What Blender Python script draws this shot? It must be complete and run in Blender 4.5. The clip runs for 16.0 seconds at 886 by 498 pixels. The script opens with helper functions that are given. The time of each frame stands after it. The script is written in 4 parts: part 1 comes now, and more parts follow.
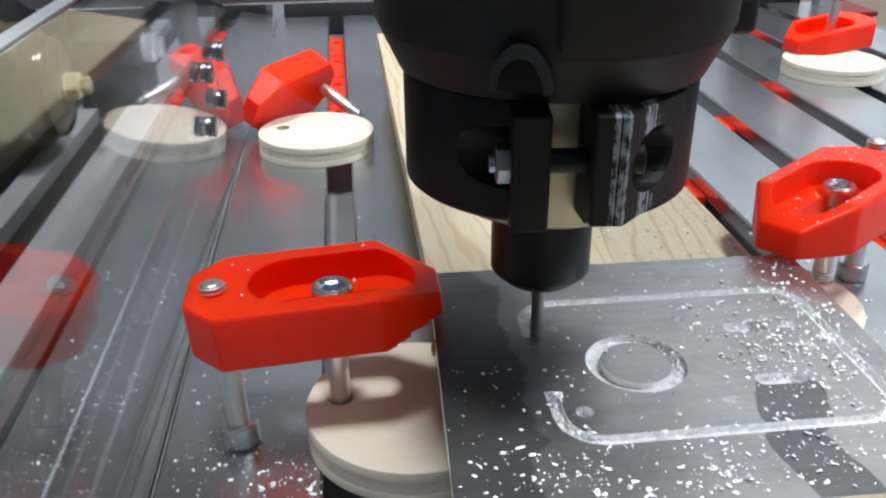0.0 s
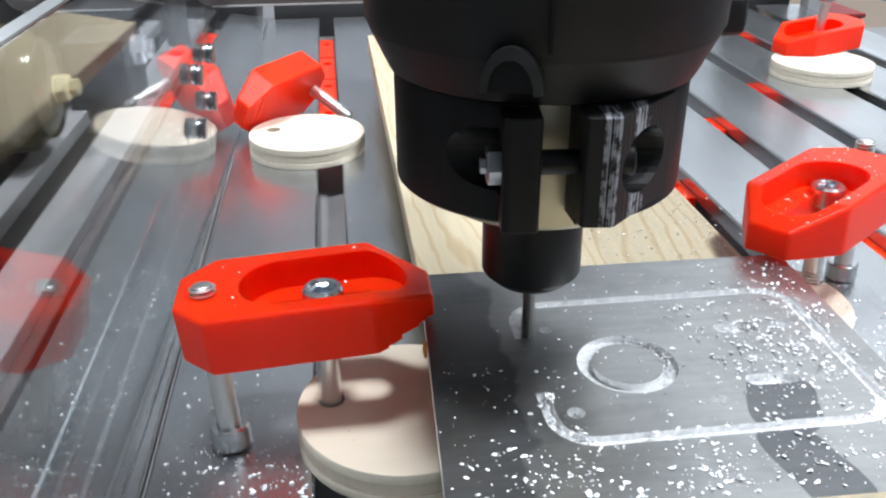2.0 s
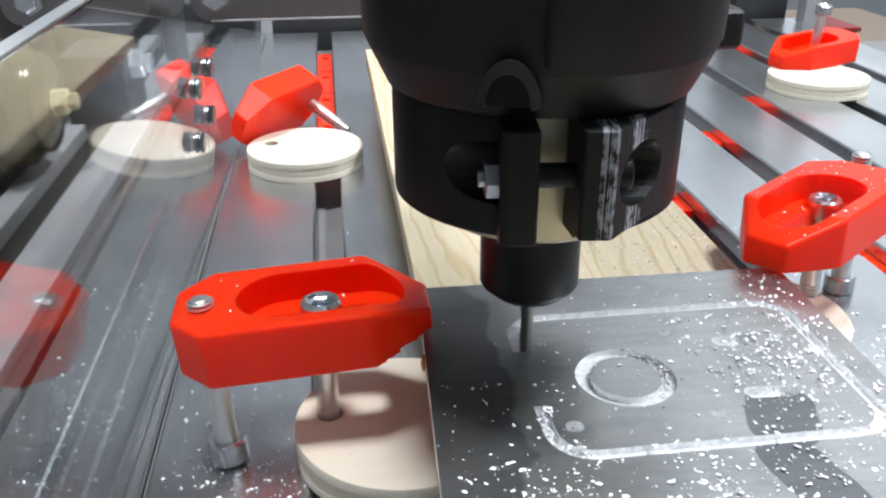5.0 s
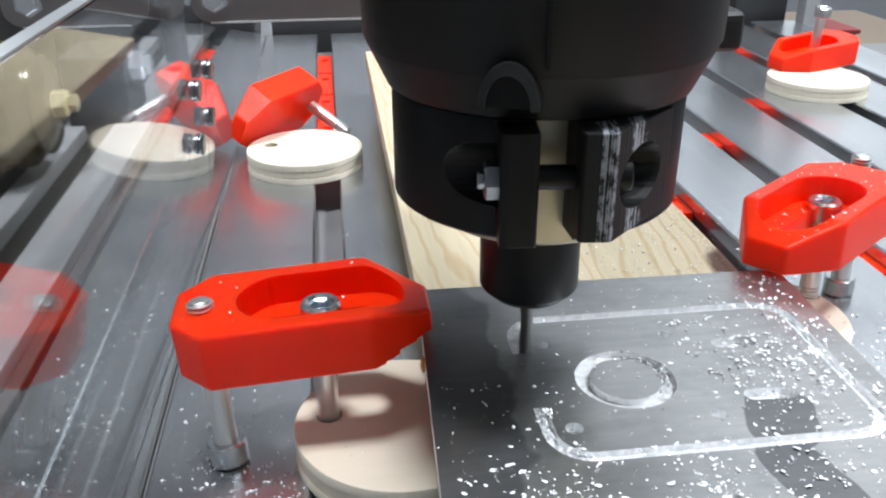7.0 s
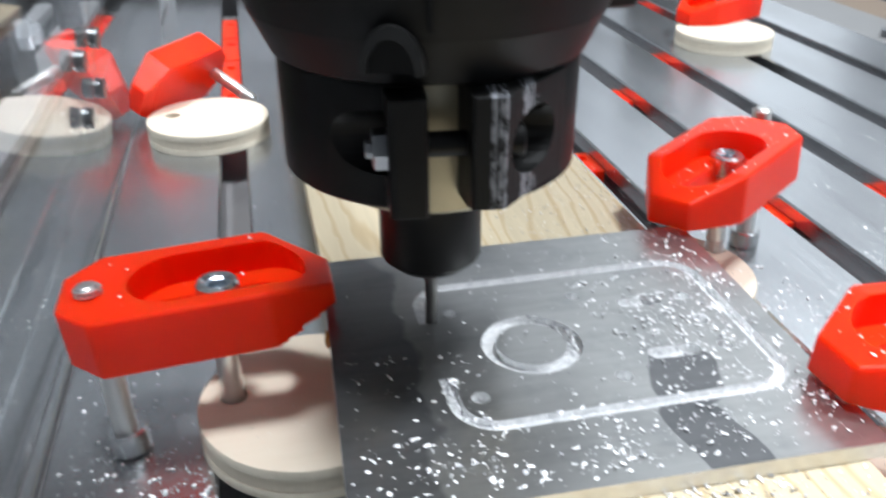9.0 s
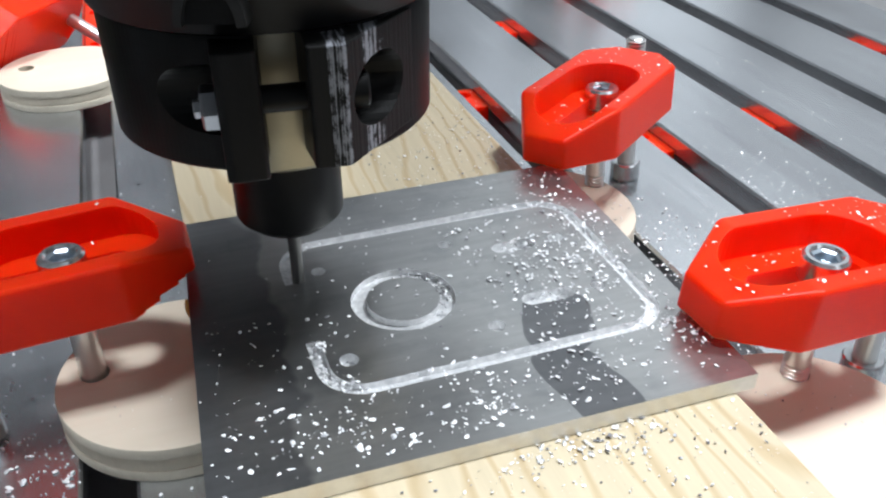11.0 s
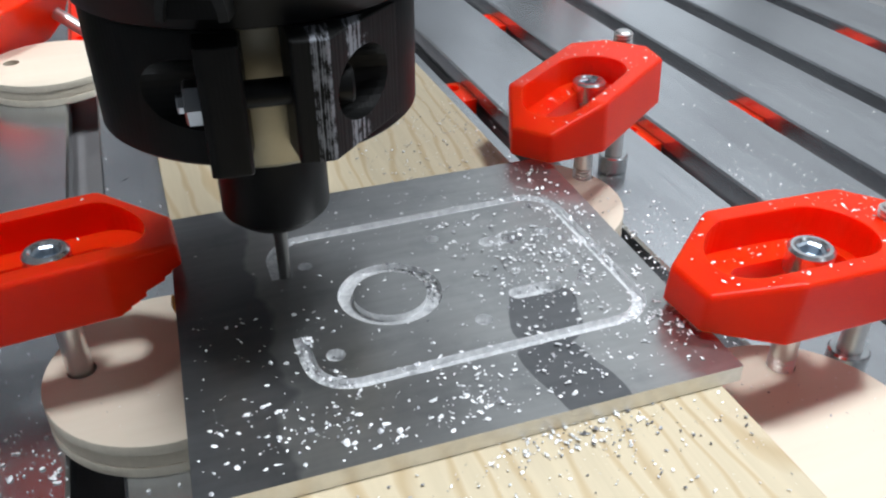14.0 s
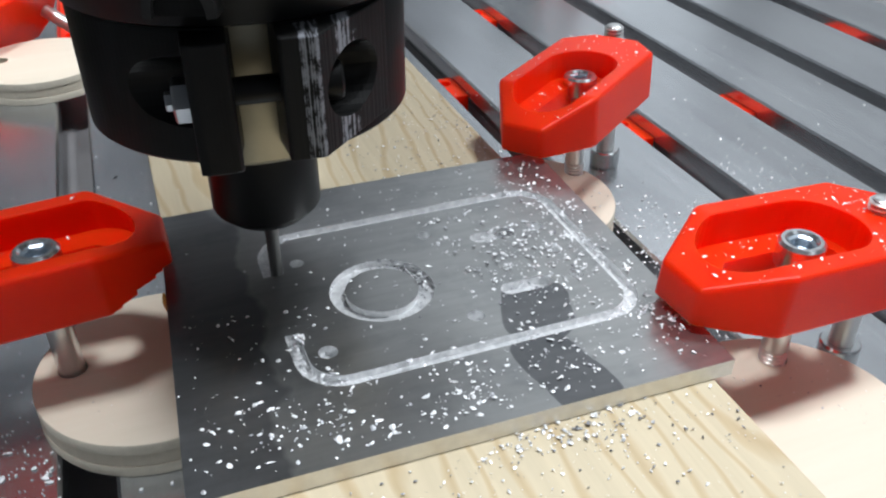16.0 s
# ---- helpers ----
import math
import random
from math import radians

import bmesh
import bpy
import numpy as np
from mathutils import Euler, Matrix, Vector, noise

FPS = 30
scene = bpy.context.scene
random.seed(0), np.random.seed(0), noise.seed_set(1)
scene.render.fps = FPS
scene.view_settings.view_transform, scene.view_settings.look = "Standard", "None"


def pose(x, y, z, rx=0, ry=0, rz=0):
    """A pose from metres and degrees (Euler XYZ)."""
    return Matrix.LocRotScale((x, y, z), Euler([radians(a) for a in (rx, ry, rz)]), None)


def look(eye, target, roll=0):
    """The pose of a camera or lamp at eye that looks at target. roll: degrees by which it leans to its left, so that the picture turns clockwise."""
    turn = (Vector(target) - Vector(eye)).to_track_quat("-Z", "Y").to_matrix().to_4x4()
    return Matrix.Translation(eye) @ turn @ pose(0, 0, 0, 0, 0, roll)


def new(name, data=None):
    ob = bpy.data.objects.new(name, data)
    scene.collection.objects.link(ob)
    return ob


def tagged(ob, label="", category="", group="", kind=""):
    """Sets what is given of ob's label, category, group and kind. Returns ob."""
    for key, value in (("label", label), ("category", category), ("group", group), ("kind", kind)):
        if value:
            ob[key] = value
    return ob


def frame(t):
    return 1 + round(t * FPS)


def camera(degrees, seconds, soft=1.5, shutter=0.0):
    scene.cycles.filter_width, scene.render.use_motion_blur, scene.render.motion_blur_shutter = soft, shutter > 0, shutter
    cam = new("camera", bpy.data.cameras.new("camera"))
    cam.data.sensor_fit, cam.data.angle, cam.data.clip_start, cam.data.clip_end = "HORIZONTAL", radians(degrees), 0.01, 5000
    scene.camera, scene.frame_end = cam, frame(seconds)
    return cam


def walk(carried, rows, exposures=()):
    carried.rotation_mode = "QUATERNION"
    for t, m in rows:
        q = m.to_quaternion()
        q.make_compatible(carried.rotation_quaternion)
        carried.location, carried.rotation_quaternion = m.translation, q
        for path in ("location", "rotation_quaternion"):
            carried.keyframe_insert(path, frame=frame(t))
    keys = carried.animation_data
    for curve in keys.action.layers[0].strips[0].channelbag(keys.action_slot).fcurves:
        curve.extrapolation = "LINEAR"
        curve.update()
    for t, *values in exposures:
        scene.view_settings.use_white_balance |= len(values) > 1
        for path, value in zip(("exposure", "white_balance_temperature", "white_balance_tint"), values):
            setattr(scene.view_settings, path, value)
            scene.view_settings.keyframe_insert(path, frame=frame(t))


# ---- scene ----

# ------------------------------------------------------------ camera
PATH = [
    (0, (-0.02368, -0.18468, 0.13970), (0.07660, 0.70320, -0.30933), -0.41),
    (0.5, (-0.02350, -0.18439, 0.13962), (0.07746, 0.69929, -0.31746), -0.51),
    (1, (-0.02344, -0.18425, 0.13958), (0.08546, 0.69998, -0.31459), -0.35),
    (1.5, (-0.02357, -0.18446, 0.13962), (0.08687, 0.70315, -0.30754), -0.30),
    (2, (-0.02366, -0.18461, 0.13964), (0.08701, 0.70292, -0.30762), -0.28),
    (2.5, (-0.02416, -0.18542, 0.13984), (0.08880, 0.70672, -0.29757), -0.22),
    (3, (-0.02374, -0.18472, 0.13969), (0.08756, 0.70891, -0.29510), -0.28),
    (3.5, (-0.02362, -0.18454, 0.13964), (0.08742, 0.70676, -0.29997), -0.29),
    (4, (-0.02371, -0.18467, 0.13967), (0.09002, 0.70807, -0.29631), -0.28),
    (6.5, (-0.02367, -0.18461, 0.13965), (0.09060, 0.70989, -0.29255), -0.27),
    (7, (-0.02372, -0.18468, 0.13966), (0.09087, 0.71012, -0.29184), -0.24),
    (7.5, (-0.02364, -0.18459, 0.13964), (0.09032, 0.70855, -0.29547), -0.24),
    (8, (-0.02339, -0.18411, 0.13953), (0.10113, 0.70676, -0.29732), -0.18),
    (8.5, (-0.02215, -0.18199, 0.13905), (0.14169, 0.70025, -0.30232), 0.13),
    (9, (-0.01664, -0.18039, 0.13881), (0.17582, 0.68041, -0.33234), -0.27),
    (9.5, (-0.01144, -0.17678, 0.13804), (0.21089, 0.65432, -0.37171), -0.36),
    (10, (-0.00808, -0.17511, 0.13790), (0.24224, 0.64311, -0.37964), -0.23),
    (10.2, (-0.00673, -0.17434, 0.13807), (0.25827, 0.63637, -0.38398), -0.22),
    (12.5, (-0.00386, -0.17439, 0.13791), (0.28192, 0.61407, -0.40676), -0.25),
    (13, (-0.00383, -0.17425, 0.13775), (0.28262, 0.61514, -0.40520), -0.18),
    (13.5, (-0.00395, -0.17435, 0.13826), (0.28224, 0.61353, -0.40703), -0.24),
    (14, (-0.00375, -0.17450, 0.13827), (0.28477, 0.61363, -0.40543), -0.21),
    (14.5, (-0.00361, -0.17433, 0.13826), (0.28723, 0.61090, -0.40839), -0.21),
    (15, (-0.00352, -0.17447, 0.13820), (0.28993, 0.61203, -0.40522), -0.26),
    (15.5, (-0.00325, -0.17419, 0.13830), (0.29044, 0.60657, -0.41320), -0.33),
    (16, (-0.00333, -0.17443, 0.13823), (0.29142, 0.60840, -0.40975), -0.34),
]
cam = camera(54.6, 16.0, soft=2.2, shutter=0.9)
walk(cam, [(t, look(e, g, r)) for t, e, g, r in PATH],
     exposures=[(0, 0.24), (0.5, 0.41), (1.5, 0.60), (4, 0.58), (8, 0.55), (10, 0.38), (12.5, 0.0), (14, -0.04), (14.5, -0.12), (15, -0.10), (16, -0.08)])

# ------------------------------------------------------------ world and lamps
S = 0.0455          # plan unit: the slots lie 1.1 units (50 mm) apart
world = bpy.data.worlds.new("workshop_air")
scene.world = world
world.use_nodes = True
world.node_tree.nodes["Background"].inputs[0].default_value = (0.75, 0.8, 0.9, 1)
world.node_tree.nodes["Background"].inputs[1].default_value = 0.05


def lamp(name, eye, target, size_x, size_y, watts, colour):
    data = bpy.data.lights.new(name, "AREA")
    data.shape, data.size, data.size_y, data.energy, data.color = "RECTANGLE", size_x, size_y, watts, colour
    ob = new(name, data)
    ob.matrix_world = look(eye, target)
    return ob


lamp("ceiling_light", (-0.10, -0.02, 2.0), (0, 0, 0), 0.30, 0.28, 31, (0.88, 0.94, 1.0))
lamp("ceiling_light", (1.05, -0.02, 1.95), (0, 0, 0), 0.34, 0.28, 40, (0.88, 0.94, 1.0))
# three soft fills, no known source, added to brighten the bed and sheet
lamp("added_fill", (2.2, 0.9, 1.3), (0.2, 0.1, 0), 2.4, 1.7, 5, (0.86, 0.93, 1.0))
lamp("added_fill", (1.25, 2.05, 1.8), (0.05, 0.0, 0), 1.5, 0.95, 4.3, (0.86, 0.93, 1.0))
lamp("added_fill", (1.2, 2.36, 0.74), (0.23, 0.18, 0), 1.3, 0.9, 2.7, (0.84, 0.92, 1.0))
lamp("ceiling_light", (1.1, -1.2, 2.0), (0.1, 0.0, 0), 1.2, 0.8, 5, (0.88, 0.94, 1.0))

# ------------------------------------------------------------ helpers for meshes


def link(name, bm, material, parent=None, label="", smooth=False):
    """One mesh object from a bmesh laid out in plan units."""
    me = bpy.data.meshes.new(name)
    bmesh.ops.recalc_face_normals(bm, faces=bm.faces)
    for v in bm.verts:
        v.co *= S
    bm.to_mesh(me)
    bm.free()
    for p in me.polygons:
        p.use_smooth = smooth
    mats = material if isinstance(material, (list, tuple)) else [material]
    for m in mats:
        me.materials.append(m)
    ob = new(name, me)
    if parent is not None:
        ob.parent = parent
    if label:
        ob["label"] = label
    if smooth:
        me.set_sharp_from_angle(angle=radians(35))
    return ob


def part(name, bm, material, parent, label="", smooth=False):
    return link(name, bm, material, parent, label, smooth)


def thing(name, label, category, group="", kind="", at=None):
    ob = new(name)
    ob.empty_display_size = 0.01
    if at is not None:
        ob.matrix_world = at
    return tagged(ob, label, category, group, kind)


def at(x, y, z, rz=0.0, ry=0.0, rx=0.0):
    return pose(x * S, y * S, z * S, rx, ry, rz)


def box(bm, x0, x1, y0, y1, z0, z1, bevel=0.0, seg=2):
    g = bmesh.ops.create_cube(bm, size=1)["verts"]
    for v in g:
        v.co = Vector((x0 if v.co.x < 0 else x1, y0 if v.co.y < 0 else y1, z0 if v.co.z < 0 else z1))
    if bevel:
        edges = list({e for v in g for e in v.link_edges})
        bmesh.ops.bevel(bm, geom=edges, offset=bevel, segments=seg, profile=0.6, affect="EDGES")
    return bm


def prism(bm, outline, z0, z1, material_index=0):
    """A prism over a closed outline of (x, y)."""
    low = [bm.verts.new((x, y, z0)) for x, y in outline]
    high = [bm.verts.new((x, y, z1)) for x, y in outline]
    n = len(outline)
    faces = [bm.faces.new(low[::-1]), bm.faces.new(high)]
    faces += [bm.faces.new((low[i], low[(i + 1) % n], high[(i + 1) % n], high[i])) for i in range(n)]
    for f in faces:
        f.material_index = material_index
    return low, high


def lathe(bm, profile, n=48, axis="z", centre=(0, 0, 0), closed=True):
    """Turns (radius, height) pairs round an axis; a radius of 0 closes the end."""
    rings = []
    c = Vector(centre)
    for r, h in profile:
        ring = []
        count = 1 if r == 0 else n
        for i in range(count):
            a = 2 * math.pi * i / n
            p = Vector((r * math.cos(a), r * math.sin(a), h))
            if axis == "x":
                p = Vector((p.z, p.x, p.y))
            elif axis == "y":
                p = Vector((p.y, p.z, p.x))
            ring.append(bm.verts.new(c + p))
        rings.append(ring)
    for a, b in zip(rings, rings[1:]):
        if len(a) == 1 and len(b) == 1:
            continue
        for i in range(n):
            j = (i + 1) % n
            if len(a) == 1:
                bm.faces.new((a[0], b[i], b[j]))
            elif len(b) == 1:
                bm.faces.new((a[i], b[0], a[j]))
            else:
                bm.faces.new((a[i], a[j], b[j], b[i]))
    return bm


def slot_outline(x0, x1, y, r, n=10):
    """A slot with round ends along x."""
    pts = []
    for i in range(n + 1):
        a = -math.pi / 2 + math.pi * i / n
        pts.append((x1 + r * math.cos(a), y + r * math.sin(a)))
    for i in range(n + 1):
        a = math.pi / 2 + math.pi * i / n
        pts.append((x0 + r * math.cos(a), y + r * math.sin(a)))
    return pts


def circle_outline(x, y, r, n=24):
    return [(x + r * math.cos(2 * math.pi * i / n), y + r * math.sin(2 * math.pi * i / n)) for i in range(n)]


def cut(ob, cutter_bms, material):
    """Takes the cutters out of ob's mesh for good; the cut faces carry the material."""
    made = []
    bpy.context.view_layer.update()
    for bm in cutter_bms:
        c = link("cutter", bm, material)
        c.matrix_world = ob.matrix_world
        made.append(c)
        mod = ob.modifiers.new("cut", "BOOLEAN")
        mod.operation, mod.solver, mod.object, mod.material_mode = "DIFFERENCE", "EXACT", c, "TRANSFER"
    bpy.context.view_layer.update()
    deps = bpy.context.evaluated_depsgraph_get()
    me = bpy.data.meshes.new_from_object(ob.evaluated_get(deps))
    ob.modifiers.clear()
    ob.data = me
    for c in made:
        old = c.data
        bpy.data.objects.remove(c)
        bpy.data.meshes.remove(old)
    return ob


# ------------------------------------------------------------ materials


class Nodes:
    def __init__(self, name):
        self.mat = bpy.data.materials.new(name)
        self.mat.use_nodes = True
        self.t = self.mat.node_tree
        self.b = self.t.nodes["Principled BSDF"]

    def add(self, kind, **inputs):
        n = self.t.nodes.new(kind)
        for k, v in inputs.items():
            n.inputs[k.replace("_", " ")].default_value = v
        return n

    def wire(self, a, out, b, inp):
        self.t.links.new(a.outputs[out], b.inputs[inp])

    def coords(self, scale=(1, 1, 1), world_space=False):
        m = self.add("ShaderNodeMapping")
        m.inputs["Scale"].default_value = scale
        if world_space:
            g = self.add("ShaderNodeNewGeometry")
            self.wire(g, "Position", m, "Vector")
        else:
            c = self.add("ShaderNodeTexCoord")
            self.wire(c, "Object", m, "Vector")
        return m

    def noise(self, coords, scale, detail=4.0, rough=0.55):
        n = self.add("ShaderNodeTexNoise", Scale=scale, Detail=detail, Roughness=rough)
        self.wire(coords, "Vector", n, "Vector")
        return n

    def ramp(self, src, out, stops):
        r = self.add("ShaderNodeValToRGB")
        e = r.color_ramp.elements
        while len(e) < len(stops):
            e.new(0.5)
        for el, (p, c) in zip(e, stops):
            el.position = p
            el.color = (*c, 1) if len(c) == 3 else c
        self.wire(src, out, r, "Fac")
        return r

    def mix(self, a, b, fac, mode="MIX"):
        """a, b, fac: (node, output) or values."""
        m = self.add("ShaderNodeMix")
        m.data_type, m.blend_type = "RGBA", mode
        for key, v in ((0, fac), (6, a), (7, b)):
            if isinstance(v, tuple) and not isinstance(v[0], (int, float)):
                self.t.links.new(v[0].outputs[v[1]], m.inputs[key])
            else:
                m.inputs[key].default_value = v if key == 0 else (*v, 1)
        return m

    def bump(self, src, out, strength, distance):
        n = self.add("ShaderNodeBump", Strength=strength, Distance=distance)
        self.wire(src, out, n, "Height")
        self.wire(n, "Normal", self.b, "Normal")
        return n

    def set(self, **inputs):
        for k, v in inputs.items():
            self.b.inputs[k.replace("_", " ")].default_value = v
        return self

    def rough(self, src, out, lo, hi):
        m = self.add("ShaderNodeMapRange")
        m.inputs["To Min"].default_value, m.inputs["To Max"].default_value = lo, hi
        self.wire(src, out, m, "Value")
        self.wire(m, "Result", self.b, "Roughness")
        return m


def mat_bed():
    k = Nodes("machined_aluminium")
    c = k.coords((420, 14, 60), True)
    fine = k.noise(c, 3.0, 3)
    big = k.noise(k.coords((22, 7, 10), True), 1.0, 5)
    col = k.ramp(fine, "Fac", [(0.3, (0.60, 0.62, 0.64)), (0.7, (0.67, 0.69, 0.71))])
    stain = k.ramp(big, "Fac", [(0.32, (0.72, 0.71, 0.71)), (0.5, (0.90, 0.90, 0.90)), (0.66, (1, 1, 1))])
    m = k.mix((col, "Color"), (stain, "Color"), 0.8, "MULTIPLY")
    lines = k.noise(k.coords((150, 1.2, 10), True), 1.0, 4, 0.65)
    streak = k.ramp(lines, "Fac", [(0.32, (0.90, 0.90, 0.905)), (0.5, (0.97,) * 3), (0.68, (1.0,) * 3)])
    m = k.mix((m, 2), (streak, "Color"), 0.9, "MULTIPLY")
    k.t.links.new(m.outputs[2], k.b.inputs["Base Color"])
    k.rough(big, "Fac", 0.22, 0.30)
    k.set(Metallic=0.94)
    k.bump(fine, "Fac", 0.04, 0.0002)
    return k.mat


def mat_plate():
    """Rolled aluminium sheet, wiped clean in places, with a dark film left elsewhere and a dark reflection painted down
    its left side.
    """
    k = Nodes("rolled_sheet")
    plan = k.coords((1 / S, 1 / S, 1 / S))
    warp = k.noise(plan, 2.6, 3, 0.5)
    fine = k.noise(k.coords((60, 500, 60)), 1.0, 3)
    clean = k.noise(plan, 1.1, 4, 0.6)
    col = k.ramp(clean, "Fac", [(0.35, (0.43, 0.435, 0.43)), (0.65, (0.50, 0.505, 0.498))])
    col_out = "Color"
    # two patches of film, then the painted dark reflection at the left: centre, half width and half length on the
    # sheet, turn, raggedness, softness, tone
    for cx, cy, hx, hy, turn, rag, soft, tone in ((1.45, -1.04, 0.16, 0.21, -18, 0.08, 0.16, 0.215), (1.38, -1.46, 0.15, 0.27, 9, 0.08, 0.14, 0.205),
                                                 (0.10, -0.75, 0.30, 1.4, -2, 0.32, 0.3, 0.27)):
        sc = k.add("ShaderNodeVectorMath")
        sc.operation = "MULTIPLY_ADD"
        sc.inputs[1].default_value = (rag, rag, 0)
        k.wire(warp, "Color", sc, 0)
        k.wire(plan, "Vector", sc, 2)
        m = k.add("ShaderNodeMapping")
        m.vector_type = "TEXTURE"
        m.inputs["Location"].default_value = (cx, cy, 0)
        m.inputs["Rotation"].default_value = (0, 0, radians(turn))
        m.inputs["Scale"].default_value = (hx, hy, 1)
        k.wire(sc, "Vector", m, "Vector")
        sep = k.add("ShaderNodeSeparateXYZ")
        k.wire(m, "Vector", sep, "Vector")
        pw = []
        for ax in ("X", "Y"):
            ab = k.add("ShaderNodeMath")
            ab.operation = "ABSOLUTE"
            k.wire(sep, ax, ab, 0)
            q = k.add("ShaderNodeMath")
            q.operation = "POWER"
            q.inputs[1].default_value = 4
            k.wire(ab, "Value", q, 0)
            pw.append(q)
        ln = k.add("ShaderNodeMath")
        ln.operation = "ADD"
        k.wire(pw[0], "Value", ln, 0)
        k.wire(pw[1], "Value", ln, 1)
        film_reflection = k.ramp(ln, "Value", [(1.0 - soft, (0.0,) * 3), (1.0, (1.0,) * 3)])
        col = k.mix((tone, tone * 1.02, tone * 1.05), (col, col_out), (film_reflection, "Color"))
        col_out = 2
    grain = k.ramp(fine, "Fac", [(0.3, (0.88,) * 3), (0.7, (1.0,) * 3)])
    m = k.mix((col, col_out), (grain, "Color"), 1.0, "MULTIPLY")
    smear = k.noise(plan, 3.2, 6, 0.62)
    spot = k.ramp(smear, "Fac", [(0.35, (0.80, 0.81, 0.82)), (0.5, (0.95,) * 3), (0.66, (1.0,) * 3)])
    m = k.mix((m, 2), (spot, "Color"), 1.0, "MULTIPLY")
    k.t.links.new(m.outputs[2], k.b.inputs["Base Color"])
    k.rough(smear, "Fac", 0.25, 0.35)
    k.set(Metallic=0.91)
    k.bump(fine, "Fac", 0.05, 0.0002)
    return k.mat


def mat_cut():
    k = Nodes("bright_milled_aluminium")
    n = k.noise(k.coords((1, 1, 1)), 700, 3)
    col = k.ramp(n, "Fac", [(0.3, (0.70, 0.71, 0.72)), (0.7, (0.97, 0.97, 0.97))])
    k.wire(col, "Color", k.b, "Base Color")
    k.set(Metallic=0.42, Roughness=0.3)
    k.bump(n, "Fac", 0.5, 0.0006)
    return k.mat


def mat_chip():
    k = Nodes("aluminium_swarf")
    g = k.add("ShaderNodeNewGeometry")
    col = k.ramp(g, "Random Per Island", [(0.0, (0.25, 0.25, 0.27)), (0.06, (0.5, 0.5, 0.53)), (0.2, (0.8, 0.81, 0.83)), (0.3, (0.95, 0.95, 0.96)), (1.0, (0.97, 0.97, 0.98))])
    k.wire(col, "Color", k.b, "Base Color")
    k.set(Metallic=0.12, Roughness=0.4)
    return k.mat


def mat_dull_chip(name, share):
    """Turned chips, of which a share lies with the dull side up."""
    k = Nodes(name)
    g = k.add("ShaderNodeNewGeometry")
    col = k.ramp(g, "Random Per Island", [(0.0, (0.15, 0.15, 0.16)), (share * 0.9, (0.40, 0.40, 0.42)), (share, (0.9, 0.9, 0.9)), (1.0, (0.95, 0.95, 0.95))])
    k.wire(col, "Color", k.b, "Base Color")
    k.set(Metallic=0.3, Roughness=0.3)
    return k.mat


def mat_red():
    k = Nodes("red_printed_plastic")
    c = k.coords((1, 1, 1))
    wave = k.add("ShaderNodeTexWave", Scale=1500.0, Distortion=1.0, Detail=1.0)
    wave.bands_direction = "Z"
    k.wire(c, "Vector", wave, "Vector")
    n = k.noise(c, 60, 4)
    col = k.ramp(n, "Fac", [(0.3, (0.93, 0.024, 0.002)), (0.7, (0.98, 0.034, 0.003))])
    k.wire(col, "Color", k.b, "Base Color")
    k.rough(n, "Fac", 0.26, 0.40)
    # the print lets red light through
    k.set(Subsurface_Weight=0.8, Subsurface_Scale=0.009, Specular_IOR_Level=0.2)
    k.b.inputs["Subsurface Radius"].default_value = (1.0, 0.10, 0.04)
    k.bump(wave, "Fac", 0.10, 0.0002)
    return k.mat


def mat_steel(name, tone, rough):
    k = Nodes(name)
    n = k.noise(k.coords((1, 1, 0.25)), 260, 3)
    col = k.ramp(n, "Fac", [(0.3, tuple(t * 0.88 for t in tone)), (0.7, tone)])
    k.wire(col, "Color", k.b, "Base Color")
    k.rough(n, "Fac", rough * 0.8, rough * 1.3)
    k.set(Metallic=0.9)
    return k.mat


def mat_ply_face():
    k = Nodes("birch_ply_face")
    c = k.coords((30, 260, 60))
    n = k.noise(c, 1.0, 4)
    big = k.noise(k.coords((40, 40, 40)), 1.0, 2)
    col = k.ramp(n, "Fac", [(0.25, (0.67, 0.575, 0.45)), (0.7, (0.73, 0.64, 0.525))])
    m = k.mix((col, "Color"), (0.72, 0.63, 0.505), (big, "Fac"))
    k.t.links.new(m.outputs[2], k.b.inputs["Base Color"])
    k.set(Roughness=0.62)
    k.bump(n, "Fac", 0.15, 0.0003)
    return k.mat


def mat_ply_edge(name, tone):
    k = Nodes(name)
    n = k.noise(k.coords((700, 700, 160)), 1.0, 3)
    big = k.noise(k.coords((60, 60, 300)), 1.0, 3)
    g = k.ramp(n, "Fac", [(0.3, tuple(t * 0.93 for t in tone)), (0.7, tone)])
    h = k.ramp(big, "Fac", [(0.3, (0.85,) * 3), (0.7, (1.0,) * 3)])
    mm = k.mix((g, "Color"), (h, "Color"), 1.0, "MULTIPLY")
    k.t.links.new(mm.outputs[2], k.b.inputs["Base Color"])
    k.set(Roughness=0.75)
    k.bump(n, "Fac", 0.3, 0.0003)
    return k.mat


